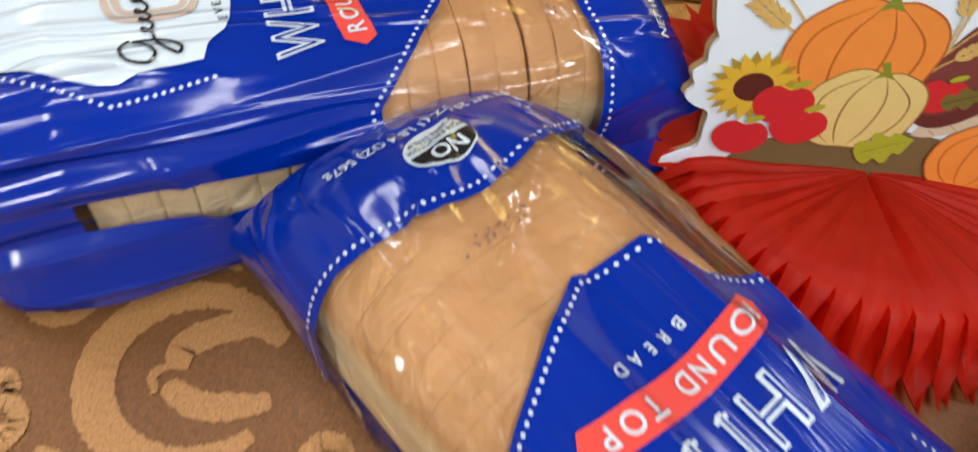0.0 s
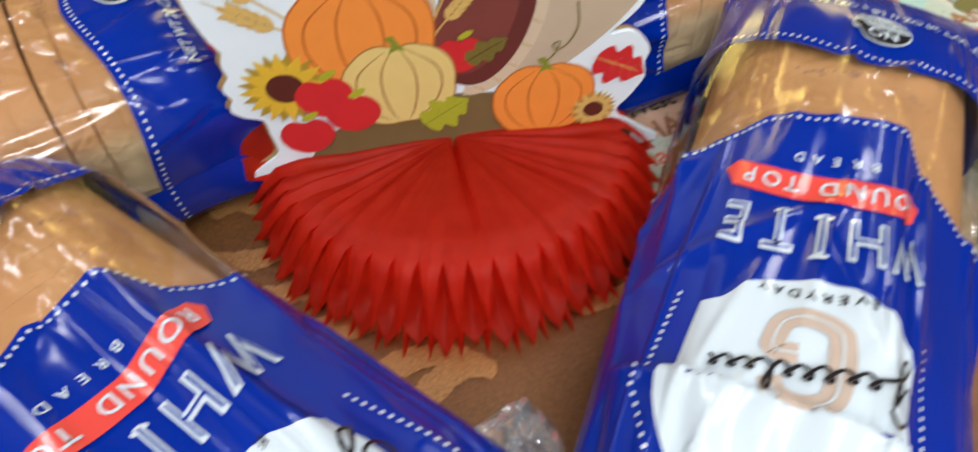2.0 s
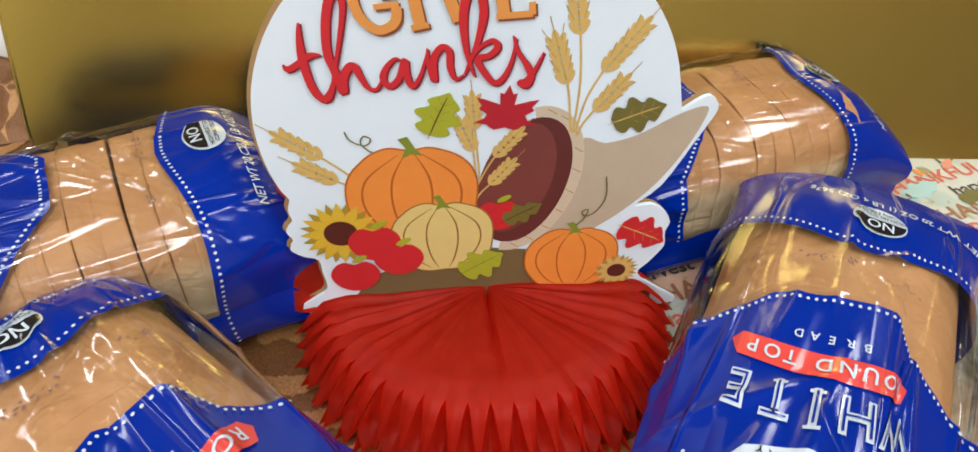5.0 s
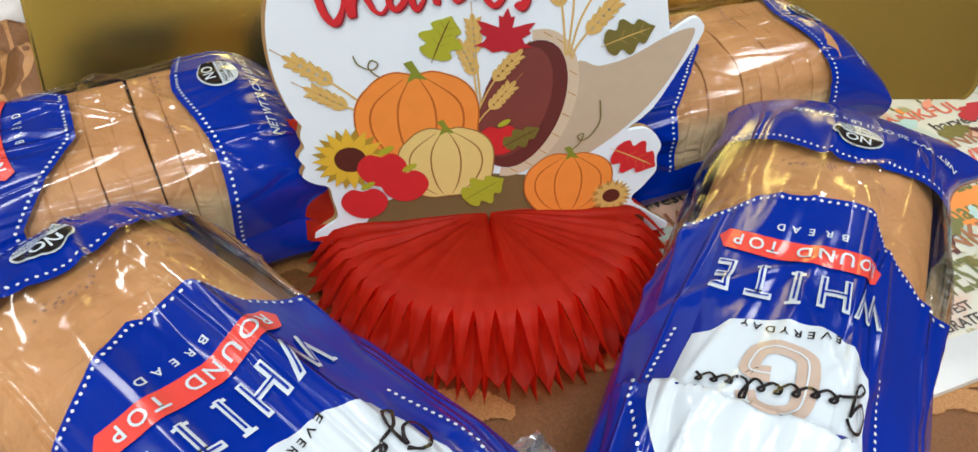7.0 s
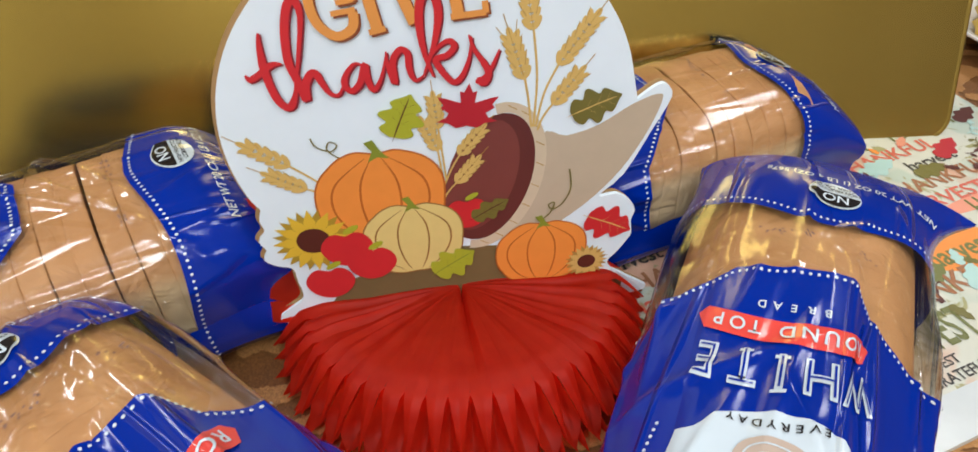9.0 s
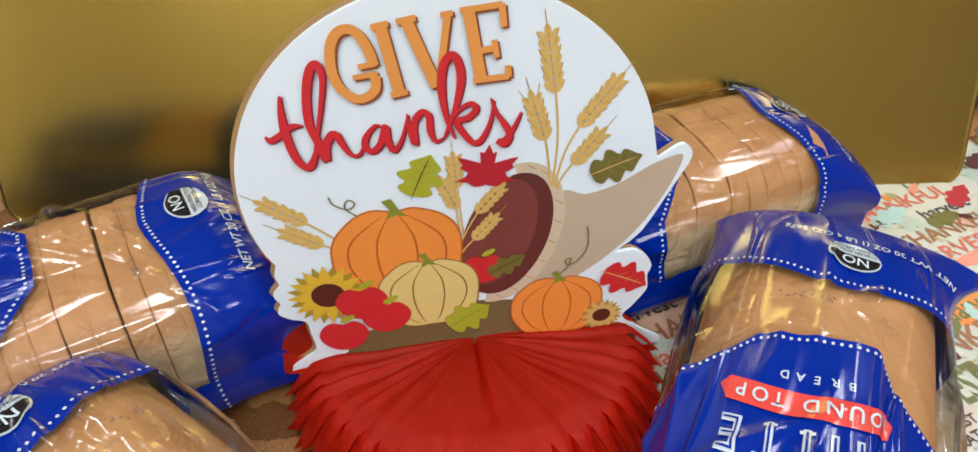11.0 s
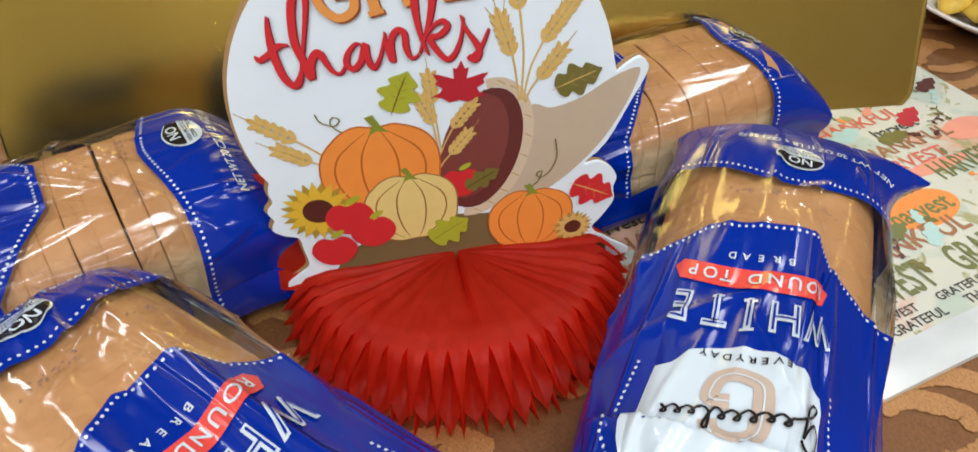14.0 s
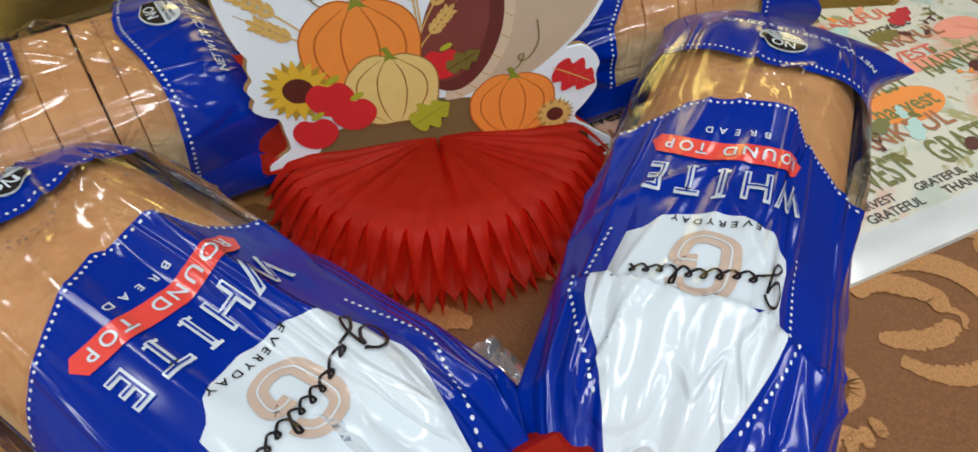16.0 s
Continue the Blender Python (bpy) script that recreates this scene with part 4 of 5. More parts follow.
SCRIPT_S = [(0.0110, 0.1740), (0.0130, 0.1670), (0.0170, 0.1600), (0.0188, 0.1545), (0.0168, 0.1505), (0.0142, 0.1520), (0.0170, 0.1530), (0.0208, 0.1590), (0.0238, 0.1660)]


def build_art(card):
    # ground and horn first, then the fruit
    card_part("ground", [(-0.072, 0.020), (-0.06, 0.040), (-0.03, 0.052), (0.0, 0.056), (0.03, 0.052), (0.06, 0.036), (0.09, 0.016), (0.09, 0.010), (-0.06, 0.010)], GROUND_INK, card)
    horn = smooth_path([(0.020, 0.052), (0.030, 0.075), (0.042, 0.118), (0.055, 0.117), (0.070, 0.121), (0.085, 0.130), (0.097, 0.1345), (0.100, 0.131), (0.094, 0.113), (0.083, 0.093), (0.068, 0.076), (0.050, 0.062), (0.030, 0.050)], 4)
    card_part("horn", horn, HORN, card)
    hollow = card_part("horn_hollow", ellipse(0.018, 0.096, 0.021, 0.038, 36, -0.28), HOLLOW, card)
    card_part("hollow_light", ellipse(0.014, 0.098, 0.017, 0.033, 30, -0.28), HOLLOW_LIGHT, hollow)
    rope = ellipse(0.018, 0.096, 0.023, 0.041, 40, -0.28)
    rope = rope[30:] + rope[:13]
    card_strips("rope", [(rope, 0.0055, False)], ROPE, card)
    twist = []
    for k in range(2, len(rope) - 2, 2):
        x, z = rope[k]
        twist.append(([(x - 0.002, z + 0.0015), (x + 0.002, z - 0.0012)], 0.0005, False))
    card_strips("rope_twist", twist, WHEAT_DARK, card)
    # wheat
    for foot, tip, stalk in (((0.0385, 0.174), (0.0345, 0.201), [(0.039, 0.124), (0.0405, 0.150), (0.0385, 0.176)]),
                             ((0.0345, 0.151), (0.0285, 0.172), [(0.038, 0.124), (0.0365, 0.140), (0.0345, 0.153)]),
                             ((0.0510, 0.156), (0.0660, 0.177), [(0.040, 0.124), (0.044, 0.142), (0.0510, 0.157)]),
                             ((0.0490, 0.136), (0.0605, 0.151), [(0.041, 0.122), (0.0435, 0.129), (0.0490, 0.137)])):
        wheat_ear(*foot, *tip, 0.0050, card, stalk)
    for foot, tip, stalk in (((-0.0745, 0.118), (-0.0915, 0.131), [(-0.062, 0.106), (-0.068, 0.112), (-0.0745, 0.118)]), ((-0.0695, 0.104), (-0.0845, 0.114), [(-0.060, 0.099), (-0.064, 0.101), (-0.0695, 0.104)])):
        wheat_ear(*foot, *tip, 0.0050, card, stalk)
    for foot, tip, stalk in (((-0.006, 0.118), (-0.012, 0.134), [(-0.004, 0.09), (-0.005, 0.106), (-0.006, 0.118)]), ((-0.005, 0.130), (-0.006, 0.146), [(-0.003, 0.10), (-0.004, 0.116), (-0.005, 0.130)]),
                             ((0.0045, 0.114), (0.0155, 0.127), [(-0.004, 0.097), (0.000, 0.106), (0.0045, 0.114)]), ((0.0025, 0.098), (0.0125, 0.110), [(-0.005, 0.088), (-0.002, 0.093), (0.0025, 0.098)])):
        wheat_ear(*foot, *tip, 0.0043, card, stalk)
    oak_leaf(-0.0205, 0.1370, 0.0118, 1.15, LEAF_GREEN, SEED, card, 0.92)
    oak_leaf(0.0680, 0.1325, 0.0125, 0.35, OLIVE, WHEAT, card, 0.8)
    maple_leaf(0.0085, 0.1335, 0.0172, -0.1, CRIMSON, card)
    curl = [(-0.062, 0.131), (-0.060, 0.126), (-0.054, 0.123), (-0.051, 0.126), (-0.054, 0.128), (-0.0555, 0.124), (-0.051, 0.119), (-0.044, 0.117)]
    card_strips("tendril", [(curl, 0.0007, False)], OLIVE, card)
    pumpkin(-0.0345, 0.0925, 0.0300, 0.0285, ORANGE, ORANGE_LINE, card, "orange_pumpkin")
    apple(0.006, 0.078, 0.0105, card)
    oak_leaf(0.0175, 0.0785, 0.0105, 0.5, OLIVE, SEED, card)
    pumpkin(-0.0215, 0.0655, 0.0245, 0.0225, YELLOW, YELLOW_LINE, card, "yellow_pumpkin")
    curl2 = [(0.057, 0.098), (0.058, 0.086), (0.054, 0.077), (0.049, 0.074), (0.047, 0.077), (0.050, 0.078), (0.048, 0.072), (0.044, 0.068)]
    card_strips("tendril", [(curl2, 0.0007, False)], OLIVE, card)
    pumpkin(0.0440, 0.0455, 0.0235, 0.0210, ORANGE, ORANGE_LINE, card, "small_pumpkin")
    oak_leaf(0.0790, 0.0600, 0.0135, -0.5, RED, WHEAT, card, 0.85)
    sunflower(-0.0705, 0.0720, 0.0175, card)
    sunflower(0.0685, 0.0350, 0.0105, card, True)
    apple(-0.0550, 0.0645, 0.0125, card)
    apple(-0.0440, 0.0530, 0.0120, card)
    apple(-0.0665, 0.0430, 0.0120, card)
    oak_leaf(-0.0025, 0.0460, 0.0125, 0.55, LEAF_GREEN, STEM_GREEN, card, 0.85)
    give_letters(card)
    for dx, dz, mat in ((0.0007, -0.0007, MAROON_SHADE), (0, 0, RED)):
        for wide, group in ((0.0034, (SCRIPT_T2, SCRIPT_H, SCRIPT_K)), (0.0028, (SCRIPT_T, SCRIPT_A, SCRIPT_N, SCRIPT_K2, SCRIPT_S))):
            for p in group:
                card_strips("script_letter", [([(x + dx, z + dz) for x, z in p], wide, True)], mat, card)


FAN_R = [0.0, 0.02, 0.05, 0.072, 0.083, 0.089, 0.096, 0.1045]
FAN_Z = [0.0335, 0.0385, 0.0435, 0.0450, 0.0415, 0.0310, 0.0150, 0.0006]


def fan_point(r, ang, out=0.0):
    # lower towards the card, highest at the front
    side = min(1.0, abs(ang - 1.5 * math.pi) / 1.57)
    z = float(np.interp(r, FAN_R, FAN_Z)) * (1 - 0.28 * side * side * min(1.0, r / 0.05))
    steep = min(1.0, max(0.0, (r - 0.06) / 0.04))
    rr = r + out * steep
    return (rr * math.cos(ang), rr * math.sin(ang), max(0.0005, z + out * (1 - steep)))


def build_fan(parent, m, a0, a1, petals, name):
    """Honeycomb tissue: a folded top that opens at its rim into tiers of pointed cells."""
    fan = part(name, bmesh.new(), TISSUE, parent, "red honeycomb tissue paper fan")
    fan.matrix_basis = m
    rng = random.Random(petals)
    step = (a1 - a0) / petals
    middle = (a0 + a1) / 2

    def crease(r, a):
        """Soft radial creases over the top, and the seam where the two halves meet."""
        grow = min(1.0, r / 0.05)
        soft = 0.0022 * grow * noise.noise((a * 5.5, r * 14, petals)) + 0.0011 * grow * noise.noise((a * 15.0, r * 24, 4.0))
        side = min(1.0, abs(a - middle) / 1.2)
        fold = (a - a0) / step * 0.8 + 0.9 * noise.noise((a * 3.0, 2.0, petals))
        saw = abs(fold - math.floor(fold) - 0.5) * 2 - 0.5
        soft += (0.0002 + 0.0042 * side * side) * grow * saw * max(0.0, min(1.0, (0.092 - r) / 0.02)) * min(1.0, r / 0.03)
        soft -= 0.0020 * grow * max(0.0, 1 - r / 0.085) * abs(noise.noise((a * 17.0, r * 6, 1.5))) ** 0.5
        soft += 0.0014 * side * grow * noise.noise((a * 26.0, r * 9, 8.0))
        return soft - 0.0085 * math.exp(-abs((a - middle) * (r + 0.004)) / 0.0016) * max(0.0, 1 - r / 0.085)

    def leaf(ang, stations, n):
        """One leaf of tissue; stations give radius, half width, and how far mid and edges stand out."""
        r_s = [s[0] for s in stations]
        tip = rng.uniform(-0.0012, 0.0014)
        turn = rng.uniform(-0.07, 0.07)
        rows = []
        for i in range(n + 1):
            r = r_s[0] + (r_s[-1] - r_s[0]) * i / n
            w, mid, edge = (float(np.interp(r, r_s, [s[k] for s in stations])) for k in (1, 2, 3))
            past = max(0.0, (r - r_s[-2]) / (r_s[-1] - r_s[-2]))
            row = []
            for q in (-1, -0.5, -0.02, 0.02, 0.5, 1):
                a = ang + step * (w * q + turn * past)
                out = edge + (mid - edge) * (1 - abs(q)) + crease(min(r, 0.080), a)
                row.append(fan_point(r + tip * past, a, out))
            rows.append(row)
        part("tissue_leaf", grid_bm(rows), TISSUE, fan, smooth=True)

    # upper leaves hang as points; between them lens-shaped cells open, with spikes of the inner sheets below
    for k in range(petals):
        leaf(a0 + step * (k + 0.5), [(0.0012, 0.5, 0, 0), (0.055, 0.5, 0, 0), (0.0770, 0.5, 0.0006, 0), (0.0795, 0.5, 0.0016, 0), (0.0955, 0.012, 0.0062, 0.0050)], 30)
    for k in range(petals + 1):
        leaf(a0 + step * k, [(0.0790, 0.004, -0.0040, -0.0006), (0.0870, 0.36, -0.0190, -0.0045), (0.0945, 0.52, -0.0100, 0.0010), (0.0960, 0.46, -0.0040, 0.0010), (0.1005 + 0.001 * rng.random(), 0.012, 0.0030, 0.0010)], 22)
    for k in range(petals):
        leaf(a0 + step * (k + 0.5), [(0.0935, 0.34, -0.0060, -0.0140), (0.0985, 0.26, -0.0010, -0.0100), (0.1045, 0.012, -0.0002, -0.0030)], 10)
    return fan


def build_centrepiece():
    c = thing("centrepiece", pose(0, 0, 0), "harvest card standing in a red honeycomb tissue base", "centrepiece")
    build_card(c)
    build_art(c)
    build_fan(c, pose(0, -0.001, TABLE), radians(172), radians(368), 27, "tissue_fan")
    build_fan(c, pose(-0.002, 0.012, 0.006, 72, 0, 0) @ Matrix.Diagonal((1.22, 1.22, 0.5, 1)), radians(98), radians(176), 10, "tissue_back")


build_centrepiece()

# ---- printed runner, plate and far things --------------------------------


def paper_material():
    """White print ground with soft watercolour washes."""
    m, nt, p = nodes_of("runner_print_ground")
    v = coords(nt, "Object")
    a, b, c = noise_of(nt, v, 26, 2), noise_of(nt, v, 19, 2, 0.5, 1.0), noise_of(nt, v, 34, 3, 0.6, 2.0)
    base = mix(nt, ramp(nt, a, 0.52, 0.60), (0.62, 0.62, 0.52), (0.48, 0.55, 0.46))
    base = mix(nt, ramp(nt, b, 0.56, 0.63), base, (0.66, 0.40, 0.28))
    base = mix(nt, ramp(nt, c, 0.60, 0.66), base, (0.36, 0.34, 0.16))
    nt.links.new(base, p.inputs["Base Color"])
    p.inputs["Roughness"].default_value = 0.32
    p.inputs["Coat Weight"].default_value = 0.2
    bump(nt, p, a, 0.3, 0.002)
    return m


PAPER = paper_material()
FOIL = plain("runner_foil_edge", (0.62, 0.66, 0.66), 0.28, 0.15, 30, 0.0, coat=0.4)
INK_BROWN = ink("word_brown", 0.33, 0.14, 0.06)
INK_GREEN = ink("word_green", 0.16, 0.17, 0.05)
INK_RED = ink("word_red", 0.62, 0.14, 0.09)
INK_BLACK = ink("word_black", 0.05, 0.045, 0.04)
INK_TEAL = ink("pale_teal", 0.42, 0.62, 0.58)
INK_SALMON = ink("salmon", 0.75, 0.30, 0.20)
RUN_X, RUN_W, RUN_D, RUN_Z = 0.045, 0.392, 0.240, 0.0035


def build_runner():
    t = thing("printed_runner", pose(0.083, -0.157, TABLE + 0.0008, 0, 0, 15), "white autumn-print plastic mat with coloured words", "table runner")

    def high(x, y):
        return RUN_Z + 0.0016 * noise.noise((x * 14, y * 14, 3)) + 0.0009 * math.sin(y * 160) * max(0, 1 - y / 0.06)

    def sheet(name, material, x0, x1, y0, y1, nx, ny, label=""):
        rows = [[(x0 + (x1 - x0) * i / nx, y0 + (y1 - y0) * j / ny, high(x0 + (x1 - x0) * i / nx, y0 + (y1 - y0) * j / ny)) for i in range(nx + 1)] for j in range(ny + 1)]
        return part(name, grid_bm(rows), material, t, label)

    sheet("print_sheet", PAPER, RUN_X, RUN_W, 0.024, RUN_D, 60, 40)
    sheet("foil_edge", FOIL, RUN_X, RUN_W, 0, 0.024, 60, 6, "silvery plain border")
    for pts in (((RUN_X, 0), (RUN_W, 0)), ((RUN_W, 0), (RUN_W, RUN_D))):
        (xa, ya), (xb, yb) = pts
        rows = [[(xa + (xb - xa) * i / 60, ya + (yb - ya) * i / 60, z if z < 0 else high(xa + (xb - xa) * i / 60, ya + (yb - ya) * i / 60)) for i in range(61)] for z in (-0.0007, 1)]
        part("hem", grid_bm(rows), FOIL, t)

    def words(text, size, x, y, material, squash=1.0, name="print_word", bold=0.018):
        vs, fs = glyphs(text, size, "LEFT", bold)
        bm = bmesh.new()
        bv = [bm.verts.new((x + px * squash, y + py, high(x + px * squash, y + py) + 0.00045)) for px, py, _ in vs]
        for f in fs:
            bm.faces.new([bv[i] for i in f])
        part(name, bm, material, t, "", False)

    rows = [
        (0.027, 0.0090, 0.95, INK_BLACK, ("GRATEFUL", "HARVEST", "GRATEFUL", "THANKFUL", "GRATEFUL", "HARVEST")),
        (0.036, 0.0080, 1.0, INK_BLACK, ("HARVEST", "GRATEFUL", "HARVEST", "GRATEFUL", "HARVEST", "THANKFUL")),
        (0.046, 0.031, 0.52, INK_GREEN, ("GRATEFUL", "HARVEST", "GRATEFUL", "HARVEST", "THANKFUL")),
        (0.073, 0.022, 0.92, INK_BROWN, ("THANKFUL", "THANKFUL", "GRATEFUL", "HARVEST")),
        (0.092, 0.021, 0.8, INK_GREEN, ("harvest", "harvest", "harvest", "grateful", "harvest")),
        (0.114, 0.026, 0.55, INK_GREEN, ("HARVEST", "GRATEFUL", "HARVEST", "HARVEST", "HARVEST")),
        (0.134, 0.016, 1.1, INK_RED, ("harvest", "THANKFUL", "HARVEST", "THANKFUL")),
        (0.150, 0.018, 1.0, INK_BROWN, ("THANKFUL", "harvest", "THANKFUL", "THANKFUL")),
        (0.169, 0.014, 1.0, INK_BLACK, ("harvest", "harvest", "grateful", "harvest", "harvest")),
        (0.184, 0.017, 1.0, INK_RED, ("GRATEFUL", "harvest", "THANKFUL", "GRATEFUL")),
        (0.201, 0.025, 0.6, INK_GREEN, ("HARVEST", "THANKFUL", "HARVEST", "HARVEST", "HARVEST")),
        (0.223, 0.015, 1.0, INK_RED, ("THANKFUL", "HARVEST", "THANKFUL", "HARVEST")),
    ]
    for y, size, squash, material, texts in rows:
        x = RUN_X + 0.004
        for text in texts:
            wide = size * squash * 0.66 * len(text)
            if x + wide < RUN_W - 0.004:
                words(text, size, x, y, material, squash)
            x += wide + 0.012

    def shape(name, pts, material, lift=0.0003):
        bm = bmesh.new()
        f = bm.faces.new([bm.verts.new((x, y, high(x, y) + lift)) for x, y in pts])
        bm.normal_update()
        bmesh.ops.triangulate(bm, faces=[f])
        return part(name, bm, material, t, "", False)

    for x, y, a, b, material in ((0.255, 0.100, 0.030, 0.017, ORANGE), (0.345, 0.075, 0.026, 0.017, ORANGE), (0.355, 0.150, 0.020, 0.012, INK_SALMON), (0.165, 0.190, 0.022, 0.014, ORANGE), (0.300, 0.128, 0.030, 0.006, INK_SALMON)):
        shape("printed_pumpkin", ellipse(x, y, a, b, 26), material)
    for x, y, a, tilt, material in ((0.222, 0.090, 0.013, 0.3, INK_GREEN), (0.243, 0.079, 0.012, 0.9, INK_TEAL), (0.300, 0.165, 0.014, 0.1, OLIVE), (0.330, 0.180, 0.015, 0.5, CRIMSON), (0.270, 0.182, 0.016, 0.2, INK_TEAL), (0.215, 0.172, 0.012, 2.2, OLIVE), (0.372, 0.118, 0.012, 1.4, OLIVE), (0.375, 0.205, 0.013, 0.4, SEED), (0.292, 0.055, 0.011, 0.7, INK_SALMON), (0.180, 0.160, 0.016, 0.6, INK_TEAL)):
        shape("printed_leaf", leaf_outline(x, y, a, tilt, 3, 0.35, 0.55), material, 0.0006)
    for x, y in ((0.262, 0.053), (0.245, 0.190), (0.328, 0.110)):
        shape("printed_acorn", ellipse(x, y, 0.007, 0.0045, 14, 0.7), SEED, 0.0006)
    rng = random.Random(77)
    for k in range(44):
        x, y = rng.uniform(0.10, RUN_W - 0.012), rng.uniform(0.034, RUN_D - 0.012)
        tilt = rng.uniform(0, 6.28)
        material = rng.choice((OLIVE, INK_GREEN, INK_TEAL, INK_SALMON, SEED, INK_BROWN, ORANGE))
        lift = 0.00062 + 0.000004 * k
        if k % 3:
            shape("printed_leaf", leaf_outline(x, y, rng.uniform(0.004, 0.0075), tilt, 3, 0.35, 0.55), material, lift)
        else:
            path = [(x + 0.017 * s * math.cos(tilt + 0.9 * s), y + 0.017 * s * math.sin(tilt + 0.9 * s)) for s in (0, 0.2, 0.4, 0.6, 0.8, 1.0)]
            left, right = stroke(path, 0.0008)
            shape("printed_stem", left + right[::-1], material, lift)
            for n, (px, py) in enumerate(path[1:]):
                side = tilt + (0.9 if n % 2 else -0.9)
                shape("printed_berry", ellipse(px + 0.003 * math.cos(side), py + 0.003 * math.sin(side), 0.0024, 0.0013, 10, side), material, lift + 0.000002)


def lathe(profile, n=48):
    return grid_bm([[(r * math.cos(2 * math.pi * i / n), r * math.sin(2 * math.pi * i / n), z) for i in range(n)] for r, z in profile], True)


def build_plate():
    china = plain("white_china", (0.80, 0.79, 0.76), 0.2, 0.03, 20, coat=0.3)
    food = plain("yellow_food", (0.62, 0.40, 0.05), 0.5, 0.35, 70, bumpy=0.8)
    t = thing("plate", pose(0.555, 0.235, TABLE), "white plate with yellow food on it", "plate")
    part("dish", lathe([(0.001, 0.004), (0.06, 0.004), (0.075, 0.006), (0.112, 0.024), (0.1155, 0.0255), (0.115, 0.0225), (0.078, 0.002), (0.065, 0.0004), (0.001, 0.0004)]), china, t)
    rng = random.Random(9)
    for k in range(26):
        a, r = rng.uniform(0, 6.28), 0.085 * math.sqrt(rng.random())
        bm = bmesh.new()
        bmesh.ops.create_icosphere(bm, subdivisions=2, radius=1)
        s = rng.uniform(0.014, 0.022)
        for v in bm.verts:
            v.co *= 1 + 0.25 * noise.noise(v.co * 1.7 + Vector((k, 0, 0)))
            v.co = Vector((v.co.x * s * 1.3, v.co.y * s, v.co.z * s * 0.6))
        ob = part("food_piece", bm, food, t)
        ob.location = (r * math.cos(a), r * math.sin(a), 0.017 + 0.006 * rng.random())
        ob.rotation_euler = (0, 0, rng.uniform(0, 6.28))


def build_gathered_cloth():
    """A rumpled swag of the cloth beside the tray."""
    t = thing("cloth_swag", pose(-0.348, 0.258, TABLE, 0, 0, 12), "rumpled copper damask cloth heaped beside the tray", "cloth")
    rows = []
    for j in range(25):
        row = []
        v = j / 24
        for i in range(41):
            u = i / 40
            x, y = (u - 0.5) * 0.13, (v - 0.5) * 0.12
            fall = math.sin(math.pi * u) ** 0.6 * math.sin(math.pi * v) ** 0.6
            z = fall * (0.024 + 0.008 * math.sin(v * 17 + 5 * u) + 0.006 * math.sin(u * 13 - 4 * v) + 0.010 * noise.noise((u * 6, v * 7, 1)))
            row.append((x, y, max(0.001, z)))
        rows.append(row)
    part("swag", grid_bm(rows), CLOTH, t)
    bm = bmesh.new()
    for k in range(7):
        u0 = 0.08 + 0.13 * k
        for j0 in range(0, 24):
            j1 = j0 + 1
            quad = []
            for jj, off in ((j0, 0.0), (j1, 0.0), (j1, 1.0), (j0, 1.0)):
                i = min(39.0, 40 * (u0 + 0.03 * math.sin(jj * 0.8 + k))) + off * (1.5 + math.sin(jj * 0.6 + k))
                x, y, z = rows[jj][int(i) % 41]
                quad.append(bm.verts.new((x, y, z + 0.0006)))
            bm.faces.new(quad)
    bmesh.ops.remove_doubles(bm, verts=bm.verts[:], dist=0.00001)
    part("woven_band", bm, MOTIF, t)["kind"] = "stuff"


def build_white_bag():
    """White knotted carrier bag behind the swag."""
    poly = plain("white_polythene", (0.72, 0.72, 0.70), 0.35, 0.06, 30, bumpy=0.3)
    t = thing("carrier_bag", pose(-0.352, 0.330, TABLE), "white crumpled plastic carrier bag on the table", "bag")

    def lump(name, x, y, z, sx, sy, sz, k):
        bm = bmesh.new()
        bmesh.ops.create_icosphere(bm, subdivisions=4, radius=1)
        for v in bm.verts:
            d = 1 + 0.16 * noise.noise(v.co * 1.6 + Vector((k, 2, 0))) - 0.10 * abs(noise.noise(v.co * 4 + Vector((0, k, 0))))
            v.co = Vector((v.co.x * d * sx, v.co.y * d * sy, max(0.0, z + v.co.z * d * sz)))
        ob = part(name, bm, poly, t)
        ob.location = (x, y, 0.0)
    lump("bag_body", 0, 0, 0.022, 0.055, 0.04, 0.03, 1)
    lump("knot", 0.025, -0.01, 0.062, 0.018, 0.015, 0.022, 4)


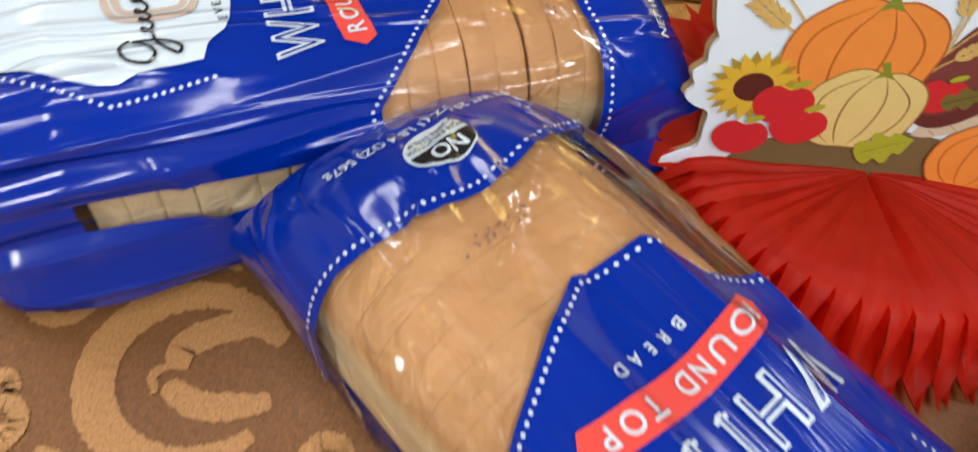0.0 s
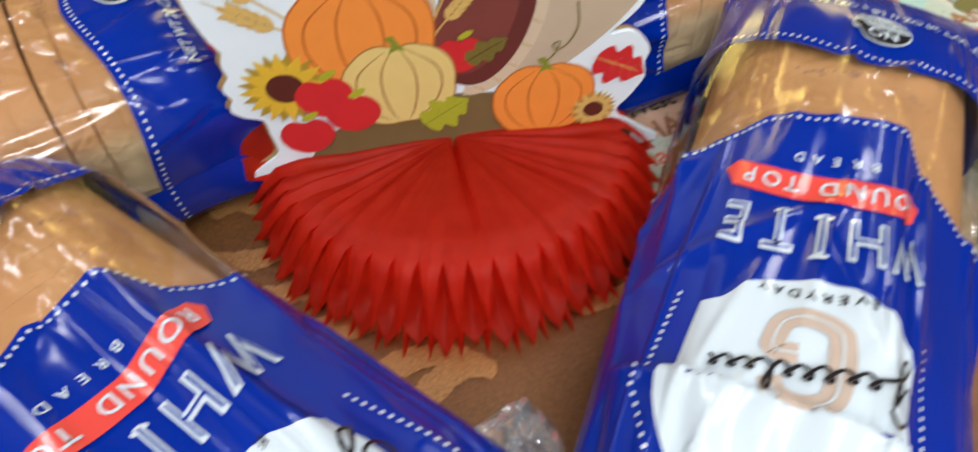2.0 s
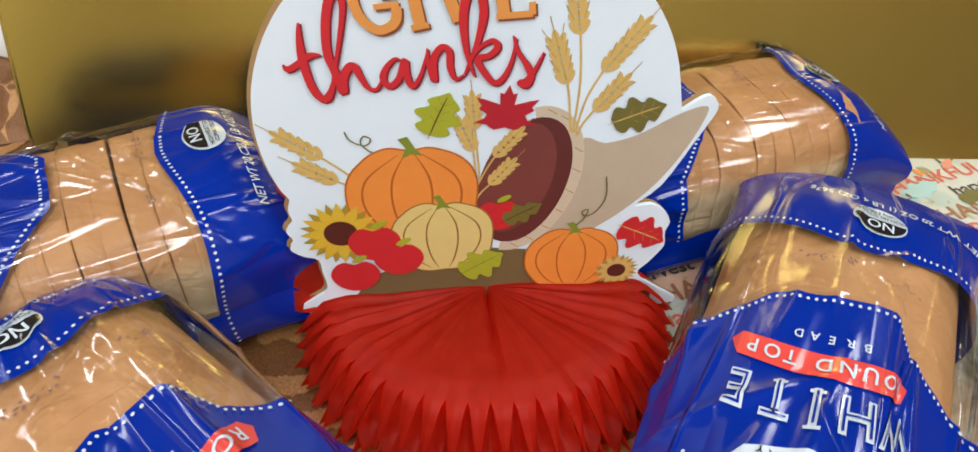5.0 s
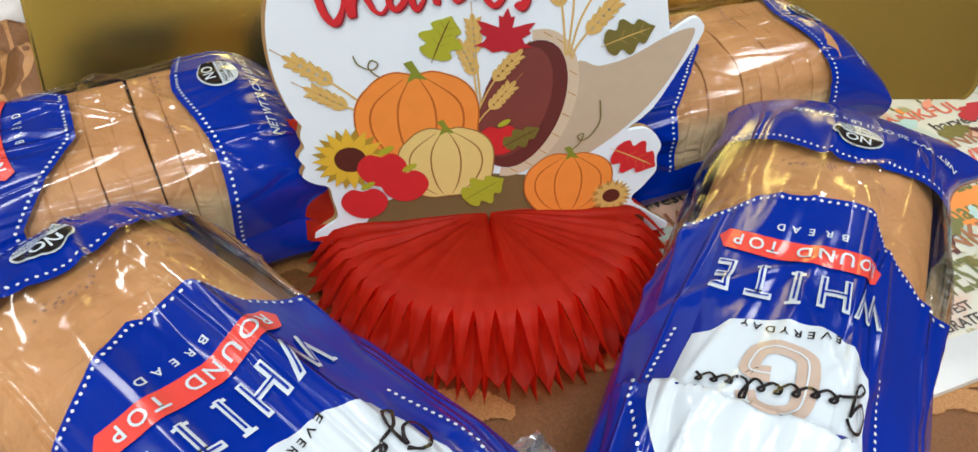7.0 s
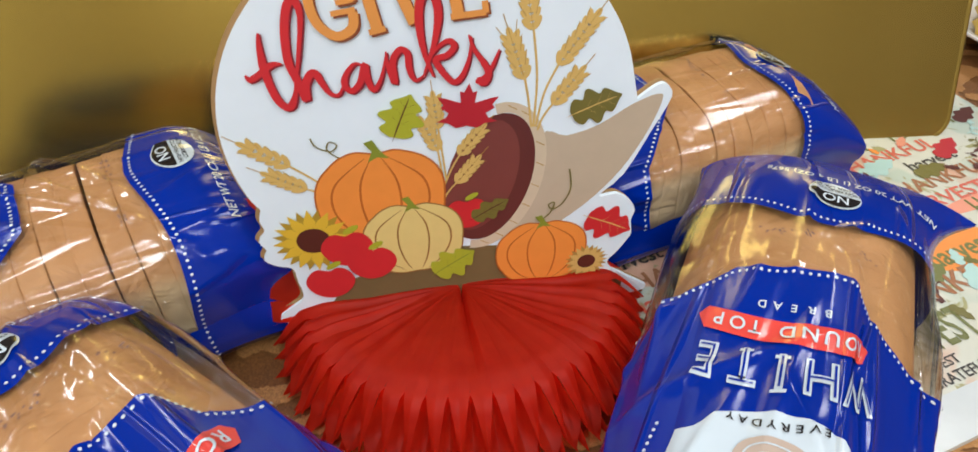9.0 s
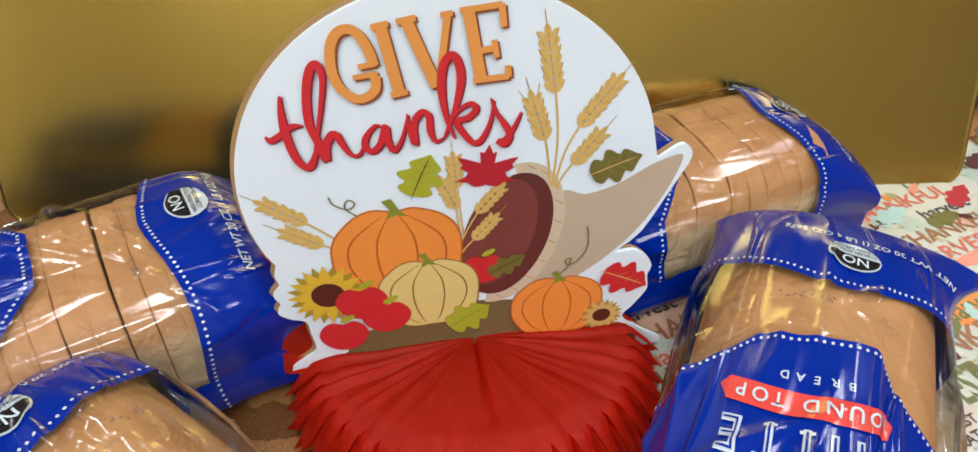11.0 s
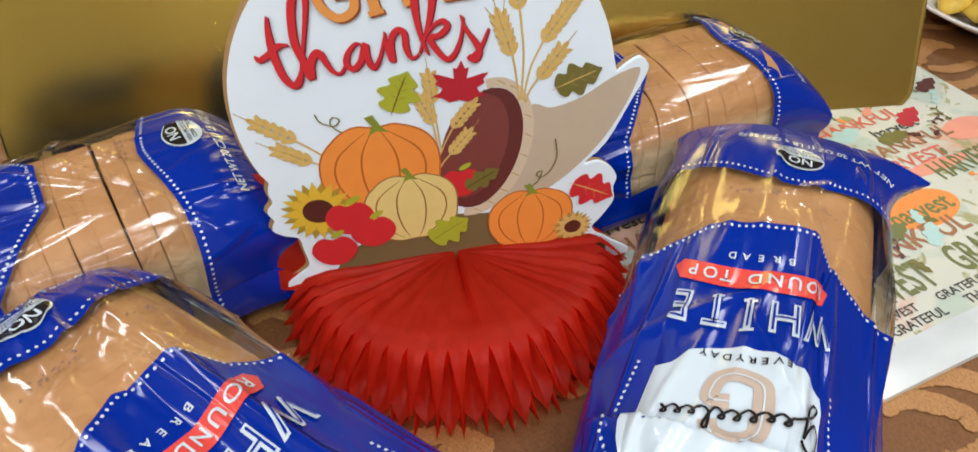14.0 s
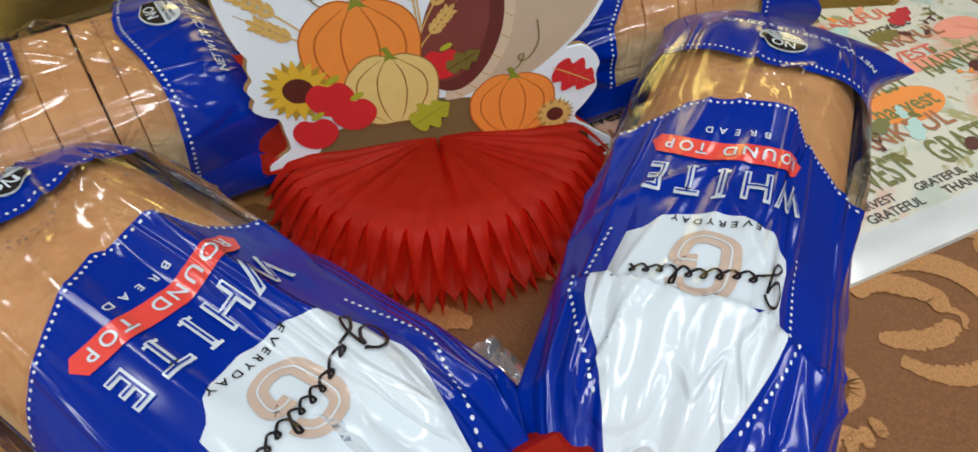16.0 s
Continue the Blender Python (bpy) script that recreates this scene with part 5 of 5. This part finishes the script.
def build_red_tissue():
    """A second, folded piece of red tissue lying before the two tied bag ends."""
    t = thing("red_tissue_fan", pose(0.030, -0.252, TABLE + 0.034), "folded red tissue decoration resting on the bag ends", "decoration")
    n = 44
    rows = []
    for j, (r, z) in enumerate(((0.004, 0.030), (0.02, 0.036), (0.038, 0.034), (0.048, 0.024), (0.053, 0.010), (0.054, 0.001))):
        rows.append([(r * math.cos(math.pi * 2 * i / n) * 1.25, r * math.sin(math.pi * 2 * i / n), z + (0.0012 if i % 2 else -0.0008) * j / 3 + 0.0012) for i in range(n)])
    part("pleats", grid_bm(rows, True), TISSUE, t, smooth=False)



def hazy_film_material():
    """Crumpled clear film: glossier, with a pale milky mix that stands in for highlights."""
    m = clear_material("crumpled_clear_film")
    nt = m.node_tree
    out = nt.nodes["Material Output"]
    clear = out.inputs["Surface"].links[0].from_node
    # Blue-white body colour: film haze plus bright highlights put into the colour.
    pale_highlight = add(nt, "ShaderNodeBsdfPrincipled", Roughness=0.12)
    pale_highlight.inputs["Base Color"].default_value = (0.62, 0.70, 0.76, 1)
    mx = nt.nodes.new("ShaderNodeMixShader")
    mx.inputs[0].default_value = 0.28
    nt.links.new(clear.outputs[0], mx.inputs[1])
    nt.links.new(pale_highlight.outputs[0], mx.inputs[2])
    nt.links.new(mx.outputs[0], out.inputs["Surface"])
    return m


def build_loose_film():
    """The clear, crumpled mouth of a bread bag, lying against the loaf and down on the cloth."""
    t = thing("loose_film", pose(0.008, -0.196, TABLE + 0.001, 0, 0, -40), "crumpled clear plastic film from a bread bag", "plastic film")
    rows = []
    for j in range(41):
        row = []
        for i in range(55):
            u, v = i / 54, j / 40
            x, y = (u - 0.5) * 0.105, (v - 0.62) * 0.095
            x += 0.008 * noise.noise((v * 4, 1, 0)) + 0.012 * (v - 0.5) * math.sin(u * 5)
            y += 0.008 * noise.noise((u * 4, 5, 0)) + 0.010 * math.sin(u * 9) * v
            crumple = 0.016 * abs(noise.noise((u * 6, v * 5, 4))) + 0.008 * abs(noise.noise((u * 15, v * 12, 6)))
            z = 0.090 * (1 - v) ** 1.2 + 0.004 + crumple * (0.4 + v)
            row.append((x, y, max(0.001, z)))
        rows.append(row)
    rows.reverse()
    ob = part("film", grid_bm(rows), hazy_film_material(), t, smooth=False)
    ob.visible_shadow = False


build_runner()
build_plate()
build_gathered_cloth()
build_white_bag()
build_red_tissue()
build_loose_film()
